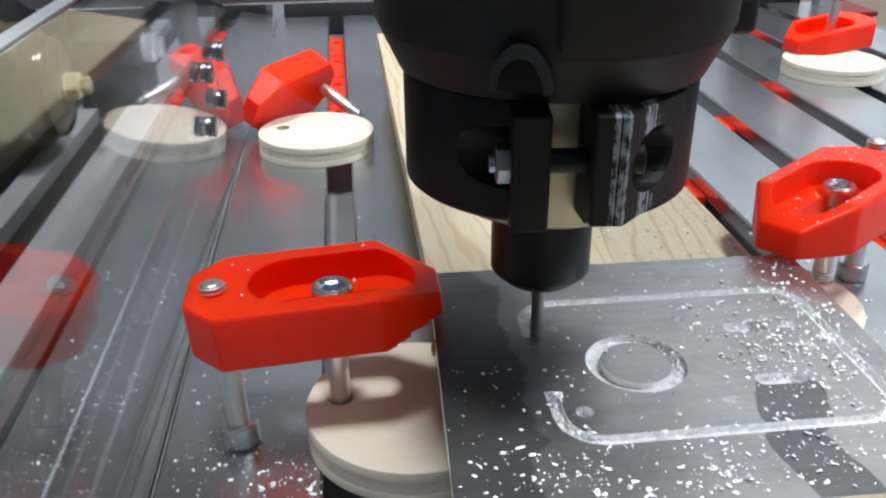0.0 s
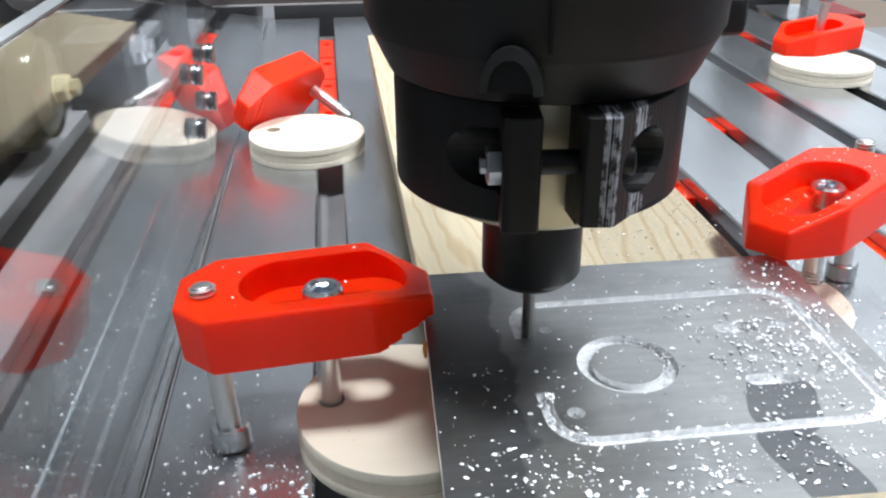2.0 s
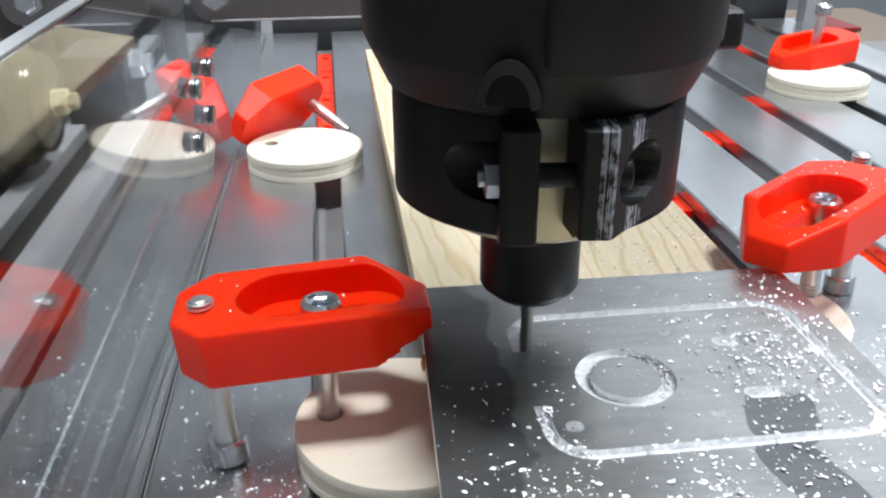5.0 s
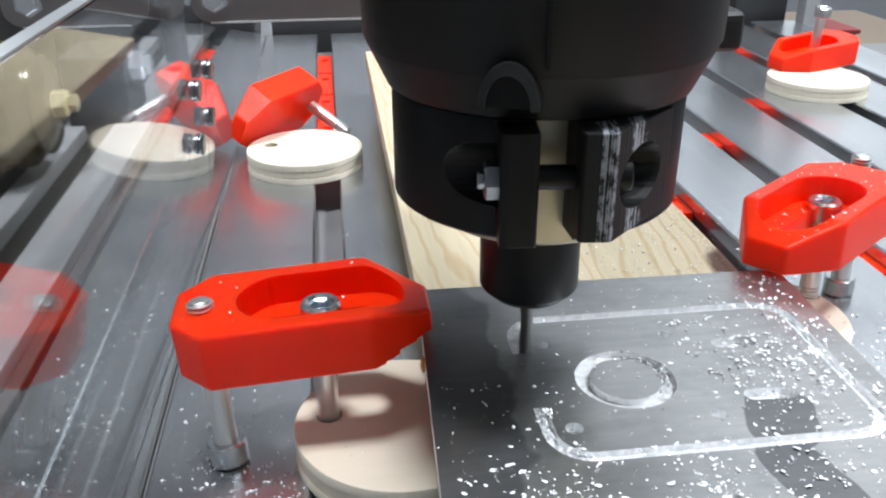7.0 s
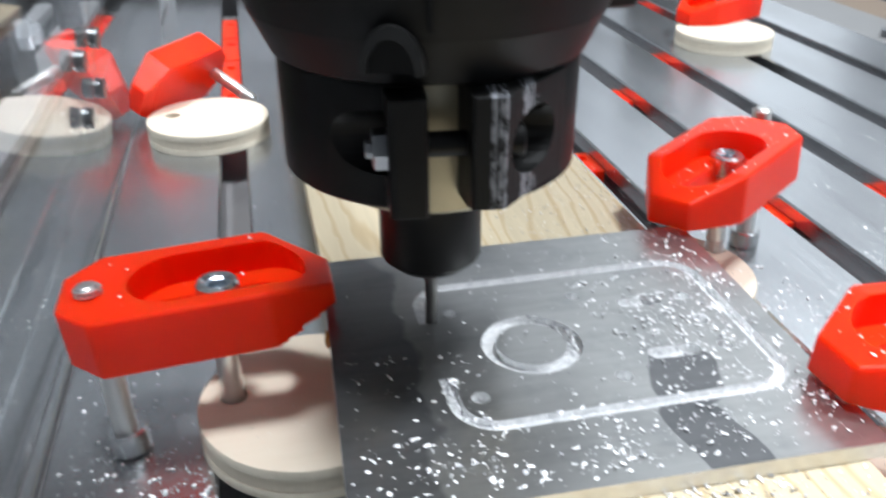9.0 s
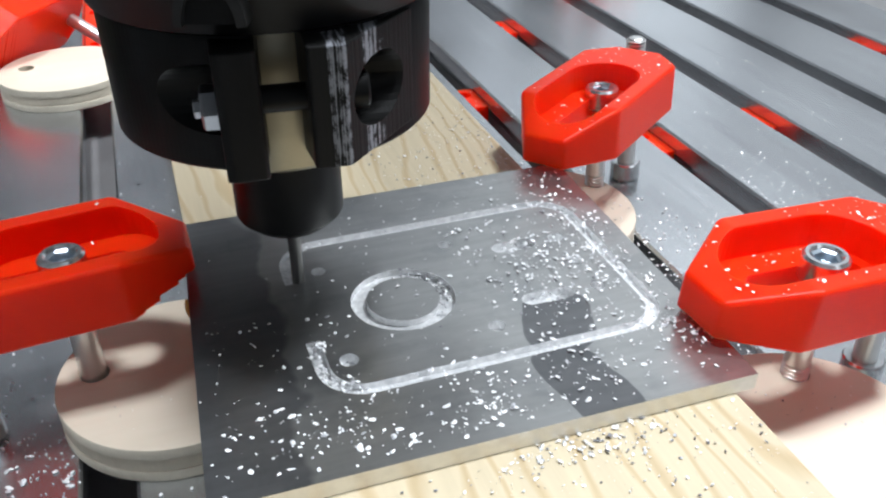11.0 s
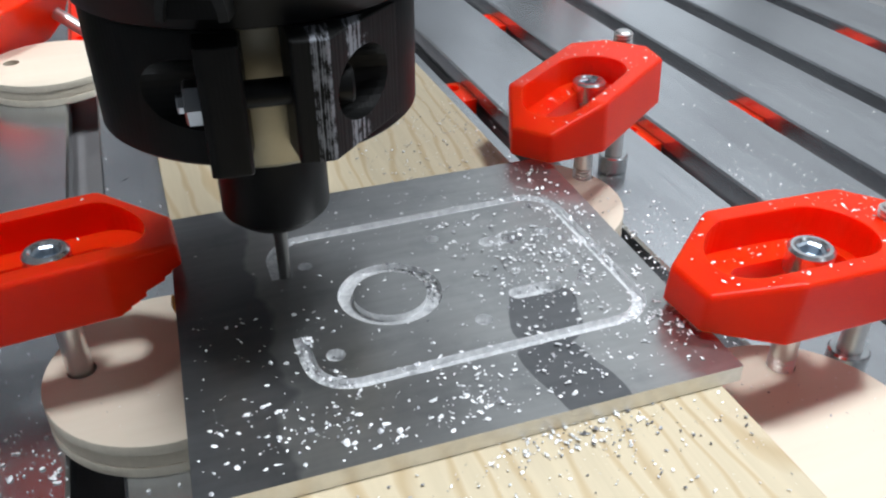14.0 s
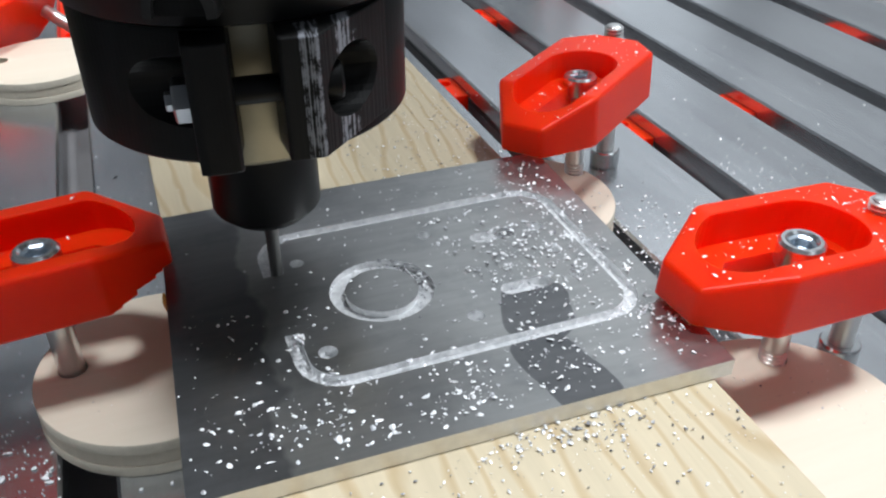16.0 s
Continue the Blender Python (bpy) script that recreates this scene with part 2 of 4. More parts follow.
def mat_pine():
    k = Nodes("planed_pine")
    c = k.coords((52, 4, 52))
    warp = k.noise(k.coords((16, 5, 16)), 1.0, 4)
    add = k.add("ShaderNodeVectorMath")
    k.wire(c, "Vector", add, 0)
    sc = k.add("ShaderNodeVectorMath")
    sc.operation = "SCALE"
    sc.inputs["Scale"].default_value = 3.4
    k.wire(warp, "Color", sc, 0)
    k.wire(sc, "Vector", add, 1)
    wave = k.add("ShaderNodeTexWave", Scale=0.9, Distortion=2.6, Detail=2.5, Detail_Scale=1.4)
    wave.bands_direction = "X"
    k.wire(add, "Vector", wave, "Vector")
    fine = k.noise(k.coords((500, 18, 200)), 1.0, 3)
    col = k.ramp(wave, "Fac", [(0.0, (0.61, 0.515, 0.355)), (0.70, (0.62, 0.525, 0.365)), (0.92, (0.56, 0.445, 0.28)), (1.0, (0.52, 0.40, 0.24))])
    g = k.ramp(fine, "Fac", [(0.3, (0.88,) * 3), (0.7, (1.0,) * 3)])
    m = k.mix((col, "Color"), (g, "Color"), 0.8, "MULTIPLY")
    k.t.links.new(m.outputs[2], k.b.inputs["Base Color"])
    k.set(Roughness=0.55)
    k.bump(fine, "Fac", 0.2, 0.0003)
    return k.mat


def mat_black(name, tone, rough, layers=False):
    k = Nodes(name)
    c = k.coords((1, 1, 1))
    n = k.noise(c, 250, 4)
    col = k.ramp(n, "Fac", [(0.3, (tone * 0.7,) * 3), (0.7, (tone,) * 3)])
    k.wire(col, "Color", k.b, "Base Color")
    k.rough(n, "Fac", rough * 0.85, rough * 1.2)
    k.set(Specular_IOR_Level=0.17)
    if layers:
        wave = k.add("ShaderNodeTexWave", Scale=420.0, Distortion=1.5, Detail=1.0)
        wave.bands_direction = "X"
        k.wire(c, "Vector", wave, "Vector")
        k.bump(wave, "Fac", 0.05, 0.0002)
    else:
        k.bump(n, "Fac", 0.1, 0.0002)
    return k.mat


def mat_worn():
    """Black print whose ridges are rubbed pale."""
    k = Nodes("scuffed_black_print")
    lines = k.noise(k.coords((2300, 200, 5)), 1.0, 2)
    spots = k.noise(k.coords((700, 120, 420)), 1.0, 4, 0.7)
    c = k.coords((1 / S, 1 / S, 1 / S))
    sep = k.add("ShaderNodeSeparateXYZ")
    k.wire(c, "Vector", sep, "Vector")
    # the rubbed ridges run down the ear at two places across it
    band = k.ramp(sep, "X", [(0.13, (0.3,) * 3), (0.15, (1.1,) * 3), (0.215, (1.15,) * 3), (0.228, (0.4,) * 3), (0.26, (0.4,) * 3), (0.275, (1.05,) * 3), (0.36, (1.0,) * 3), (0.39, (0.3,) * 3)])
    m0 = k.add("ShaderNodeMath")
    m0.operation = "MULTIPLY"
    k.wire(lines, "Fac", m0, 0)
    k.wire(spots, "Fac", m0, 1)
    mul = k.add("ShaderNodeMath")
    mul.operation = "MULTIPLY"
    k.wire(m0, "Value", mul, 0)
    k.wire(band, "Color", mul, 1)
    col = k.ramp(mul, "Value", [(0.0, (0.010,) * 3), (0.22, (0.008,) * 3), (0.30, (0.26, 0.27, 0.30)), (1.0, (0.34,) * 3)])
    k.wire(col, "Color", k.b, "Base Color")
    k.set(Roughness=0.5, Specular_IOR_Level=0.2)
    k.bump(lines, "Fac", 0.4, 0.0004)
    return k.mat


def mat_clear():
    k = Nodes("clear_acrylic")
    smear = k.noise(k.coords((30, 8, 60)), 1.0, 5)
    k.rough(smear, "Fac", 0.0, 0.035)
    k.set(IOR=1.26, Transmission_Weight=1.0)
    k.b.inputs["Base Color"].default_value = (0.96, 0.97, 0.97, 1)
    return k.mat


def mat_plain(name, tone, rough=0.6, metal=0.0, scale=40):
    k = Nodes(name)
    n = k.noise(k.coords((1, 1, 1)), scale, 4)
    col = k.ramp(n, "Fac", [(0.3, tuple(t * 0.85 for t in tone)), (0.7, tone)])
    k.wire(col, "Color", k.b, "Base Color")
    k.rough(n, "Fac", rough * 0.85, min(1, rough * 1.15))
    k.set(Metallic=metal)
    return k.mat


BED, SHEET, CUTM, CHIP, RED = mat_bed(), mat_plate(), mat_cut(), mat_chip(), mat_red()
DULLCHIP, DARKCHIP = mat_dull_chip("mixed_swarf", 0.42), mat_dull_chip("dull_swarf", 0.75)
ZINC = mat_steel("zinc_plated_steel", (0.86, 0.86, 0.84), 0.3)
HEAD = mat_steel("turned_screw_head", (0.70, 0.72, 0.73), 0.2)
SOCKET = mat_steel("blue_steel_socket", (0.50, 0.57, 0.64), 0.22)
ROOT_SHADE = mat_steel("shaded_thread_root", (0.30, 0.32, 0.34), 0.3)
SLOTM = mat_plain("dull_slot_floor", (0.26, 0.25, 0.255), 0.4, 0.3, 80)
STEEL = mat_steel("ground_steel", (0.29, 0.285, 0.275), 0.3)
# steel whose beige base colour stands in for the wood it mirrors
NECK = mat_plain("steel_with_wood_reflection", (0.52, 0.47, 0.34), 0.3, 0.4, 200)
PLY, PLYEDGE, PINE = mat_ply_face(), mat_ply_edge("birch_ply_edge", (0.78, 0.71, 0.58)), mat_pine()
PLYDARK = mat_ply_edge("birch_ply_cross_grain", (0.72, 0.64, 0.51))
BODY = mat_black("black_moulded_plastic", 0.011, 0.46)
RIM = mat_black("satin_black_plastic", 0.03, 0.4)
PRINT = mat_black("black_printed_plastic", 0.009, 0.4, True)
NUTM = mat_black("blackened_steel", 0.009, 0.36)
WORN, CLEAR = mat_worn(), mat_clear()
WALL = mat_plain("workshop_paint", (0.32, 0.33, 0.35), 0.8, 0, 3)
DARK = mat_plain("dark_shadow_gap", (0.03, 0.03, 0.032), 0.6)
DULL = mat_steel("dull_steel", (0.26, 0.27, 0.28), 0.34)
SAWN = mat_plain("sawn_aluminium_edge", (0.86, 0.85, 0.82), 0.38, 0.6, 300)
BRIGHT = mat_plain("bare_bright_edge", (0.92, 0.92, 0.92), 0.35, 0.2, 300)
RAIL = mat_plain("pale_anodised_rail", (0.46, 0.46, 0.47), 0.4, 0.4, 60)
FRAME = mat_plain("grey_frame_paint", (0.20, 0.20, 0.20), 0.5, 0.0, 40)
BENCH = mat_plain("brown_bench_wood", (0.20, 0.15, 0.11), 0.6, 0.0, 25)
CRATE = mat_plain("dark_red_plastic", (0.22, 0.02, 0.02), 0.5, 0.0, 40)
WEB = mat_plain("dull_brown_steel", (0.10, 0.072, 0.066), 0.5, 0.2)
FROST = mat_plain("frosted_acrylic_edge", (0.42, 0.43, 0.44), 0.5)
GANTRY = mat_plain("brushed_gantry_plate", (0.30, 0.28, 0.28), 0.38, 0.6, 60)
UPRIGHT = mat_plain("dark_grey_casting", (0.06, 0.058, 0.056), 0.45, 0.3, 60)
BACKDROP = mat_plain("blue_grey_paint", (0.34, 0.35, 0.37), 0.6, 0.0, 12)
OLIVE = mat_plain("olive_glossy_casting", (0.11, 0.095, 0.055), 0.18, 0.25, 60)
BRASSY = mat_plain("pale_brass", (0.74, 0.66, 0.40), 0.22, 0.45, 60)
BOLT = mat_plain("zinc_bolt", (0.80, 0.82, 0.85), 0.18, 0.55, 60)

# ------------------------------------------------------------ the room


def room():
    w, h = 2.4, 2.3
    for name, a in (("wall_north", (-w, w, w, w + 0.1, -0.8, h)), ("wall_south", (-w, w, -w - 0.1, -w, -0.8, h)),
                    ("wall_east", (w, w + 0.1, -w, w, -0.8, h)), ("wall_west", (-w - 0.1, -w, -w, w, -0.8, h)),
                    ("ceiling", (-w, w, -w, w, h, h + 0.1)), ("floor", (-w, w, -w, w, -0.9, -0.8))):
        bm = bmesh.new()
        box(bm, *[v / S for v in a])
        tagged(link(name, bm, WALL), "grey painted workshop " + name.split("_")[0], "wall" if "wall" in name else name, kind="structure")


room()

# ------------------------------------------------------------ the slotted bed
PITCH, SLOT_RIGHT, SLOT_W = 1.1, -0.525, 0.235
BED_Y0, BED_Y1 = -6.0, 11.2


def bed():
    base = thing("machine_bed", "grey aluminium machine bed with parallel T slots", "machine bed", kind="structure")
    for k in range(-1, 8):
        x0 = SLOT_RIGHT + PITCH * k
        x1 = x0 + PITCH - SLOT_W
        # a bar with overhanging lips, so that the slot widens below
        lip, d, t = 0.10, 0.15, 0.32
        c = 0.018
        section = [(x0, -c), (x0 + c, 0), (x1 - c, 0), (x1, -c), (x1, -d), (x1 - lip, -d), (x1 - lip, -t), (x0 + lip, -t), (x0 + lip, -d), (x0, -d)]
        bm = bmesh.new()
        near = [bm.verts.new((x, BED_Y0, z)) for x, z in section]
        far = [bm.verts.new((x, BED_Y1, z)) for x, z in section]
        n = len(section)
        bm.faces.new(near)
        bm.faces.new(far[::-1])
        for i in range(n):
            bm.faces.new((near[i], far[i], far[(i + 1) % n], near[(i + 1) % n]))
        part("bed_bar", bm, BED, base)
    # edge bar under the guard: a narrow groove, a shallow step and a fine joint to the next bar
    section = [(-2.56, -0.015), (-2.545, 0), (-2.225, 0), (-2.21, -0.015), (-2.205, -0.16), (-2.11, -0.16), (-2.105, -0.012), (-2.09, 0), (-1.99, 0), (-1.975, -0.035),
               (-1.815, -0.035), (-1.80, 0), (-1.662, 0), (-1.65, -0.014), (-1.645, -0.32), (-2.56, -0.32)]
    bm = bmesh.new()
    near = [bm.verts.new((x, BED_Y0, z)) for x, z in section]
    far = [bm.verts.new((x, BED_Y1, z)) for x, z in section]
    n = len(section)
    bm.faces.new(near)
    bm.faces.new(far[::-1])
    for i in range(n):
        bm.faces.new((near[i], far[i], far[(i + 1) % n], near[(i + 1) % n]))
    part("edge_bar", bm, BED, base)
    bm = bmesh.new()
    box(bm, -1.644, -1.626, BED_Y0, BED_Y1, -0.32, -0.04)
    part("joint_filler", bm, SLOTM, base)
    bm = bmesh.new()
    box(bm, -2.56, 8.04, BED_Y0, BED_Y1, -0.75, -0.321)
    part("bed_floor", bm, SLOTM, base, "dull dark slot floor")


bed()


def side_frame():
    t = thing("side_frame", "dark grey machine side frame along the bed", "machine frame")
    bm = bmesh.new()
    box(bm, 8.045, 10.5, BED_Y0, 11.3, -0.94, -0.5, 0.03)
    part("frame_bar", bm, FRAME, t)
    for y in (-4, -1, 2, 5, 8):
        bm = bmesh.new()
        lathe(bm, [(0, -0.498), (0.2, -0.498), (0.2, -0.40), (0.16, -0.38), (0, -0.38)], 6, "z", (9.8, y, 0))
        part("hex_bolt", bm, DULL, t)


side_frame()


def workbench():
    t = thing("workbench", "brown wooden workbench carrying the machine", "workbench")
    bm = bmesh.new()
    box(bm, -9, 12.94, -8, 17, -1.6, -0.95, 0.05)
    part("bench_top", bm, BENCH, t)
    for x in (-8.3, 12.2):
        for y in (-7.3, 16.3):
            bm = bmesh.new()
            box(bm, x - 0.6, x + 0.6, y - 0.6, y + 0.6, -17.55, -1.61, 0.05)
            part("leg", bm, BENCH, t)


workbench()


def red_crate():
    t = thing("red_crate", "small dark red crate behind the machine bed", "crate")
    bm = bmesh.new()
    box(bm, 8.85, 9.6, 11.6, 12.6, -0.94, -0.30, 0.05)
    part("crate_wall", bm, CRATE, t)
    bm = bmesh.new()
    box(bm, 8.80, 9.65, 11.55, 12.65, -0.38, -0.29, 0.03)
    part("crate_rim", bm, CRATE, t)


red_crate()


def rail():
    t = thing("guide_rail", "light aluminium guide rail beside the bed", "rail")
    bm = bmesh.new()
    box(bm, -3.15, -2.745, BED_Y0, BED_Y1, -0.94, 0.06, 0.02)
    part("rail_bar", bm, RAIL, t)
    bm = bmesh.new()
    box(bm, -2.742, -2.64, BED_Y0, BED_Y1, -0.94, -0.05, 0.02)
    part("rail_web", bm, WEB, t, "dull brown rail web")
    # near-black floor puts the shade of the gap between the rails into colour
    bm = bmesh.new()
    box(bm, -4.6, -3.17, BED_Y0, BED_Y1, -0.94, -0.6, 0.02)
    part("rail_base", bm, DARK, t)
    bm = bmesh.new()
    box(bm, -3.72, -3.48, BED_Y0, BED_Y1, -0.12, 0.05, 0.02)
    part("rail_bar", bm, RAIL, t)
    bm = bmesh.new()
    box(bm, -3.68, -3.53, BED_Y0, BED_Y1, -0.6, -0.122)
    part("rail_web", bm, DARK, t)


rail()


def slot_nut(k, y0, length=0.42):
    xc = SLOT_RIGHT + PITCH * k - SLOT_W / 2
    t = thing("slot_nut", "red printed slot nut with a round hole, sunk in the bed", "slot nut", "slot nuts", at=at(xc, y0, -0.32))
    bm = bmesh.new()
    w = SLOT_W * 0.46
    prism(bm, [(-w, 0), (w, 0), (w, length), (-w, length)], 0, 0.2)
    ob = part("nut_body", bm, RED, t)
    c = bmesh.new()
    prism(c, circle_outline(0, length * 0.72, 0.062, 16), 0.05, 0.4)
    cut(ob, [c], RED)
    return t


for k, y in ((4, 4.85), (4, 1.62), (5, 1.72), (3, 3.02), (5, 6.2), (6, 9.25), (7, 2.95)):
    slot_nut(k, y, 0.46)
for y in (5.3, 6.5, 7.7, 8.9):
    slot_nut(0, y, 1.15)

# ------------------------------------------------------------ board, sheet, discs


def board():
    t = thing("pine_board", "pale planed pine board under the aluminium sheet", "board", at=at(0, 0, 0.42))
    bm = bmesh.new()
    box(bm, -0.10, 1.945, -3.4, 7.05, 0, 0.182, 0.014)
    part("board", bm, PINE, t)
    return t


board()


# unseen support added under the board; its near-black colour stands for the shade there
def assumed_packing():
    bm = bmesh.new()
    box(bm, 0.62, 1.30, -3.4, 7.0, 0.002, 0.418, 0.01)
    tagged(link("assumed_packing", bm, DARK), "assumed support strip, coloured near-black for the shade between the pine board and the bed", "packing strip")


assumed_packing()
SHEET_Z = 0.605


def groove_path():
    """Centre line of the milled outline, from the cutter round to the open end."""
    x0, x1, y0, y1, r = 0.337, 1.885, -1.243, -0.08, 0.18
    pts = [(x0, -0.40)]
    for cx, cy, a0 in ((x0 + r, y1 - r, 180), (x1 - r, y1 - r, 90), (x1 - r, y0 + r, 0), (x0 + r, y0 + r, -90)):
        for i in range(9):
            a = radians(a0 - 90 * i / 8)
            pts.append((cx + r * math.cos(a), cy + r * math.sin(a)))
    pts.append((x0, -0.87))
    return pts


def ribbon(pts, w):
    left, right = [], []
    for i, p in enumerate(pts):
        a = Vector(pts[max(0, i - 1)])
        b = Vector(pts[min(len(pts) - 1, i + 1)])
        d = (b - a).normalized()
        n = Vector((-d.y, d.x)) * w / 2
        left.append(Vector(p) + n)
        right.append(Vector(p) - n)
    return [tuple(v) for v in left + right[::-1]]


def strip(bm, pts, w, z0, z1):
    """A closed bar of width w along the points, built of quads."""
    out = ribbon(pts, w)
    n = len(pts)
    grid = [[bm.verts.new((*out[i], z)) for z in (z0, z1)] + [bm.verts.new((*out[2 * n - 1 - i], z)) for z in (z1, z0)] for i in range(n)]
    for a, b in zip(grid, grid[1:]):
        for i in range(4):
            bm.faces.new((a[i], b[i], b[(i + 1) % 4], a[(i + 1) % 4]))
    bm.faces.new(grid[0])
    bm.faces.new(grid[-1][::-1])


def sheet():
    bm = bmesh.new()
    prism(bm, [(-0.205, -1.66), (2.03, -1.70), (2.095, 0.325), (-0.11, 0.352)], 0, 0.08)
    for f in bm.faces:
        f.normal_update()
        f.material_index = 0 if abs(f.normal.z) > 0.5 else 1
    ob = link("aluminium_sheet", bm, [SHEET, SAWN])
    ob.matrix_world = at(0, 0, SHEET_Z)
    cutters = []
    c = bmesh.new()
    strip(c, groove_path(), 0.064, 0.045, 0.2)
    cutters.append(c)
    c = bmesh.new()
    outer = circle_outline(0.805, -0.69, 0.245, 48)
    inner = circle_outline(0.805, -0.69, 0.172, 48)
    for z, flip in ((0.045, True), (0.2, False)):
        vo = [c.verts.new((x, y, z)) for x, y in outer]
        vi = [c.verts.new((x, y, z)) for x, y in inner]
        for i in range(48):
            j = (i + 1) % 48
            c.faces.new((vo[i], vo[j], vi[j], vi[i]))
        if flip:
            lo, li = vo, vi
    for i in range(48):
        j = (i + 1) % 48
        c.faces.new((lo[i], lo[j], vo[j], vo[i]))
        c.faces.new((li[j], li[i], vi[i], vi[j]))
    cutters.append(c)
    for x, y, r in ((0.48, -0.335, 0.035), (0.456, -1.04, 0.042), (1.138, -1.033, 0.04), (1.146, -0.318, 0.035), (1.712, -0.44, 0.04), (1.711, -0.67, 0.04), (1.711, -0.906, 0.035)):
        c = bmesh.new()
        prism(c, circle_outline(x, y, r, 20), 0.03, 0.2)
        cutters.append(c)
    for x0, x1, y in ((1.40, 1.55, -0.44), (1.365, 1.54, -0.90)):
        c = bmesh.new()
        prism(c, slot_outline(x0, x1, y, 0.045, 8), 0.03, 0.2)
        cutters.append(c)
    cut(ob, cutters, CUTM)
    tagged(ob, "grey aluminium sheet with a milled rounded outline, ring and holes", "metal sheet")
    return ob


sheet()
DISC_R, DISC_H = 0.592, 0.2


def disc(x, y, hole_x, hole_y, label, radius=DISC_R):
    t = thing("wooden_disc", label, "wooden disc", "discs on the bed", at=at(x, y, 0))
    edges = (0.0, 0.062, 0.135, DISC_H)
    for i, (z0, z1) in enumerate(zip(edges, edges[1:])):
        bm = bmesh.new()
        r, b = radius - (0.003 if i == 1 else 0), 0.010 if i == 2 else 0.004
        lathe(bm, [(0, z0), (r - 0.004, z0), (r, z0 + 0.004), (r, z1 - b), (r - b * 0.3, z1 - b * 0.3), (r - b, z1), (0, z1)], 72)
        for f in bm.faces:
            f.normal_update()
            f.material_index = 0 if abs(f.normal.z) > 0.9 else 1
        ob = part("ply_layer", bm, [PLY, PLYEDGE if i != 1 else PLYDARK], t, smooth=True)
        c = bmesh.new()
        prism(c, circle_outline(hole_x - x, hole_y - y, 0.072, 24), -0.1, 0.5)
        cut(ob, [c], PLYDARK)
    return t


disc(-0.255, -0.21, -0.655, -0.13, "pale plywood disc under the sheet, drilled off centre")
disc(2.18, 0.60, 2.66, 0.815, "pale plywood disc strewn with metal chips beside the sheet")
disc(2.44, -1.70, 2.645, -1.318, "pale plywood disc beside the board under a red clamp")
disc(-0.86, 4.52, -1.205, 4.617, "pale plywood disc standing clear on the bed, drilled off centre")
disc(5.87, 6.5, 6.1, 6.9, "pale plywood disc under a loose red clamp", 0.64)



def glue_drip():
    """A dried run on the edge of the sheet, just behind the clamp's toe."""
    bm = bmesh.new()
    lathe(bm, [(0, 0.575), (0.005, 0.58), (0.012, 0.605), (0.015, 0.63), (0.010, 0.665), (0.005, 0.682), (0, 0.684)], 12, "z", (-0.152, -0.35, 0))
    ob = link("glue_drip", bm, mat_plain("amber_glue", (0.42, 0.16, 0.02), 0.25, 0.0, 200), smooth=True)
    tagged(ob, "small amber glue drip on the sheet's edge", "glue drip")


glue_drip()

# ------------------------------------------------------------ clamps
CL, CW, CH, CA, CB, CC, CD, CE = 1.316, 0.665, 0.318, 0.169, 0.156, 0.312, 0.134, 0.125
HOLLOW = 0.175


def clamp_body(parent, worn, slotted=True):
    """Eight-cornered bar from the tail (x = 0) to the toe, its top at z = 0."""
    out = [(0, -CB), (0, CB), (CA, CW / 2), (CL - CC, CW / 2), (CL, CD), (CL, -CD), (CL - CC, -CW / 2), (CA, -CW / 2)]
    bm = bmesh.new()
    prism(bm, out[::-1], -CH, 0)
    bm.verts.ensure_lookup_table()
    for v in bm.verts:
        if v.co.z > -0.01 and v.co.x > CL - 0.01:
            v.co.z = -CE
    top = [f for f in bm.faces if all(v.co.z > -CE - 0.01 for v in f.verts)]
    # the top breaks along a line across the bar, where the toe begins to fall
    bmesh.ops.connect_verts(bm, verts=[v for v in bm.verts if v.co.z > -0.01 and abs(v.co.x - (CL - CC)) < 0.01])
    bmesh.ops.recalc_face_normals(bm, faces=bm.faces)
    bmesh.ops.bevel(bm, geom=list(bm.edges), offset=0.02, segments=3, profile=0.5, affect="EDGES")
    ob = part("clamp_bar", bm, RED, parent)
    cs = []
    c = bmesh.new()
    prism(c, slot_outline(0.55, 0.965, 0, 0.228, 18), -HOLLOW, 0.2)
    cs.append(c)
    c = bmesh.new()
    prism(c, slot_outline(0.47, 0.96, 0, 0.082, 10), -0.5 if slotted else -HOLLOW - 0.05, 0.2)
    cs.append(c)
    # the toe's underside is stepped, with crumbling teeth
    teeth = random.Random(3)
    for i in range(8):
        c = bmesh.new()
        x0 = CL - 0.31 + 0.04 * i + teeth.uniform(-0.008, 0.008)
        box(c, x0, CL + 0.2, -1, 1, -0.5, -CH + worn * (i + 1) * teeth.uniform(0.75, 1.15))
        for v in c.verts:
            if v.co.x < CL and v.co.z > -0.45:
                v.co.x += 0.012
        cs.append(c)
    cut(ob, cs, RED)
    # the hollow's rim is rounded over
    bm = bmesh.new()
    bm.from_mesh(ob.data)
    rim = []
    for e in bm.edges:
        if len(e.link_faces) == 2 and e.calc_face_angle(0.0) > 1.0 and all(v.co.z > -0.02 * S for v in e.verts):
            if all(abs(math.hypot(v.co.y, max(0.0, 0.55 * S - v.co.x, v.co.x - 0.965 * S)) - 0.228 * S) < 0.004 * S for v in e.verts):
                rim.append(e)
    bmesh.ops.bevel(bm, geom=rim, offset=0.014 * S, segments=3, profile=0.5, affect="EDGES", clamp_overlap=True)
    bm.to_mesh(ob.data)
    bm.free()
    return ob


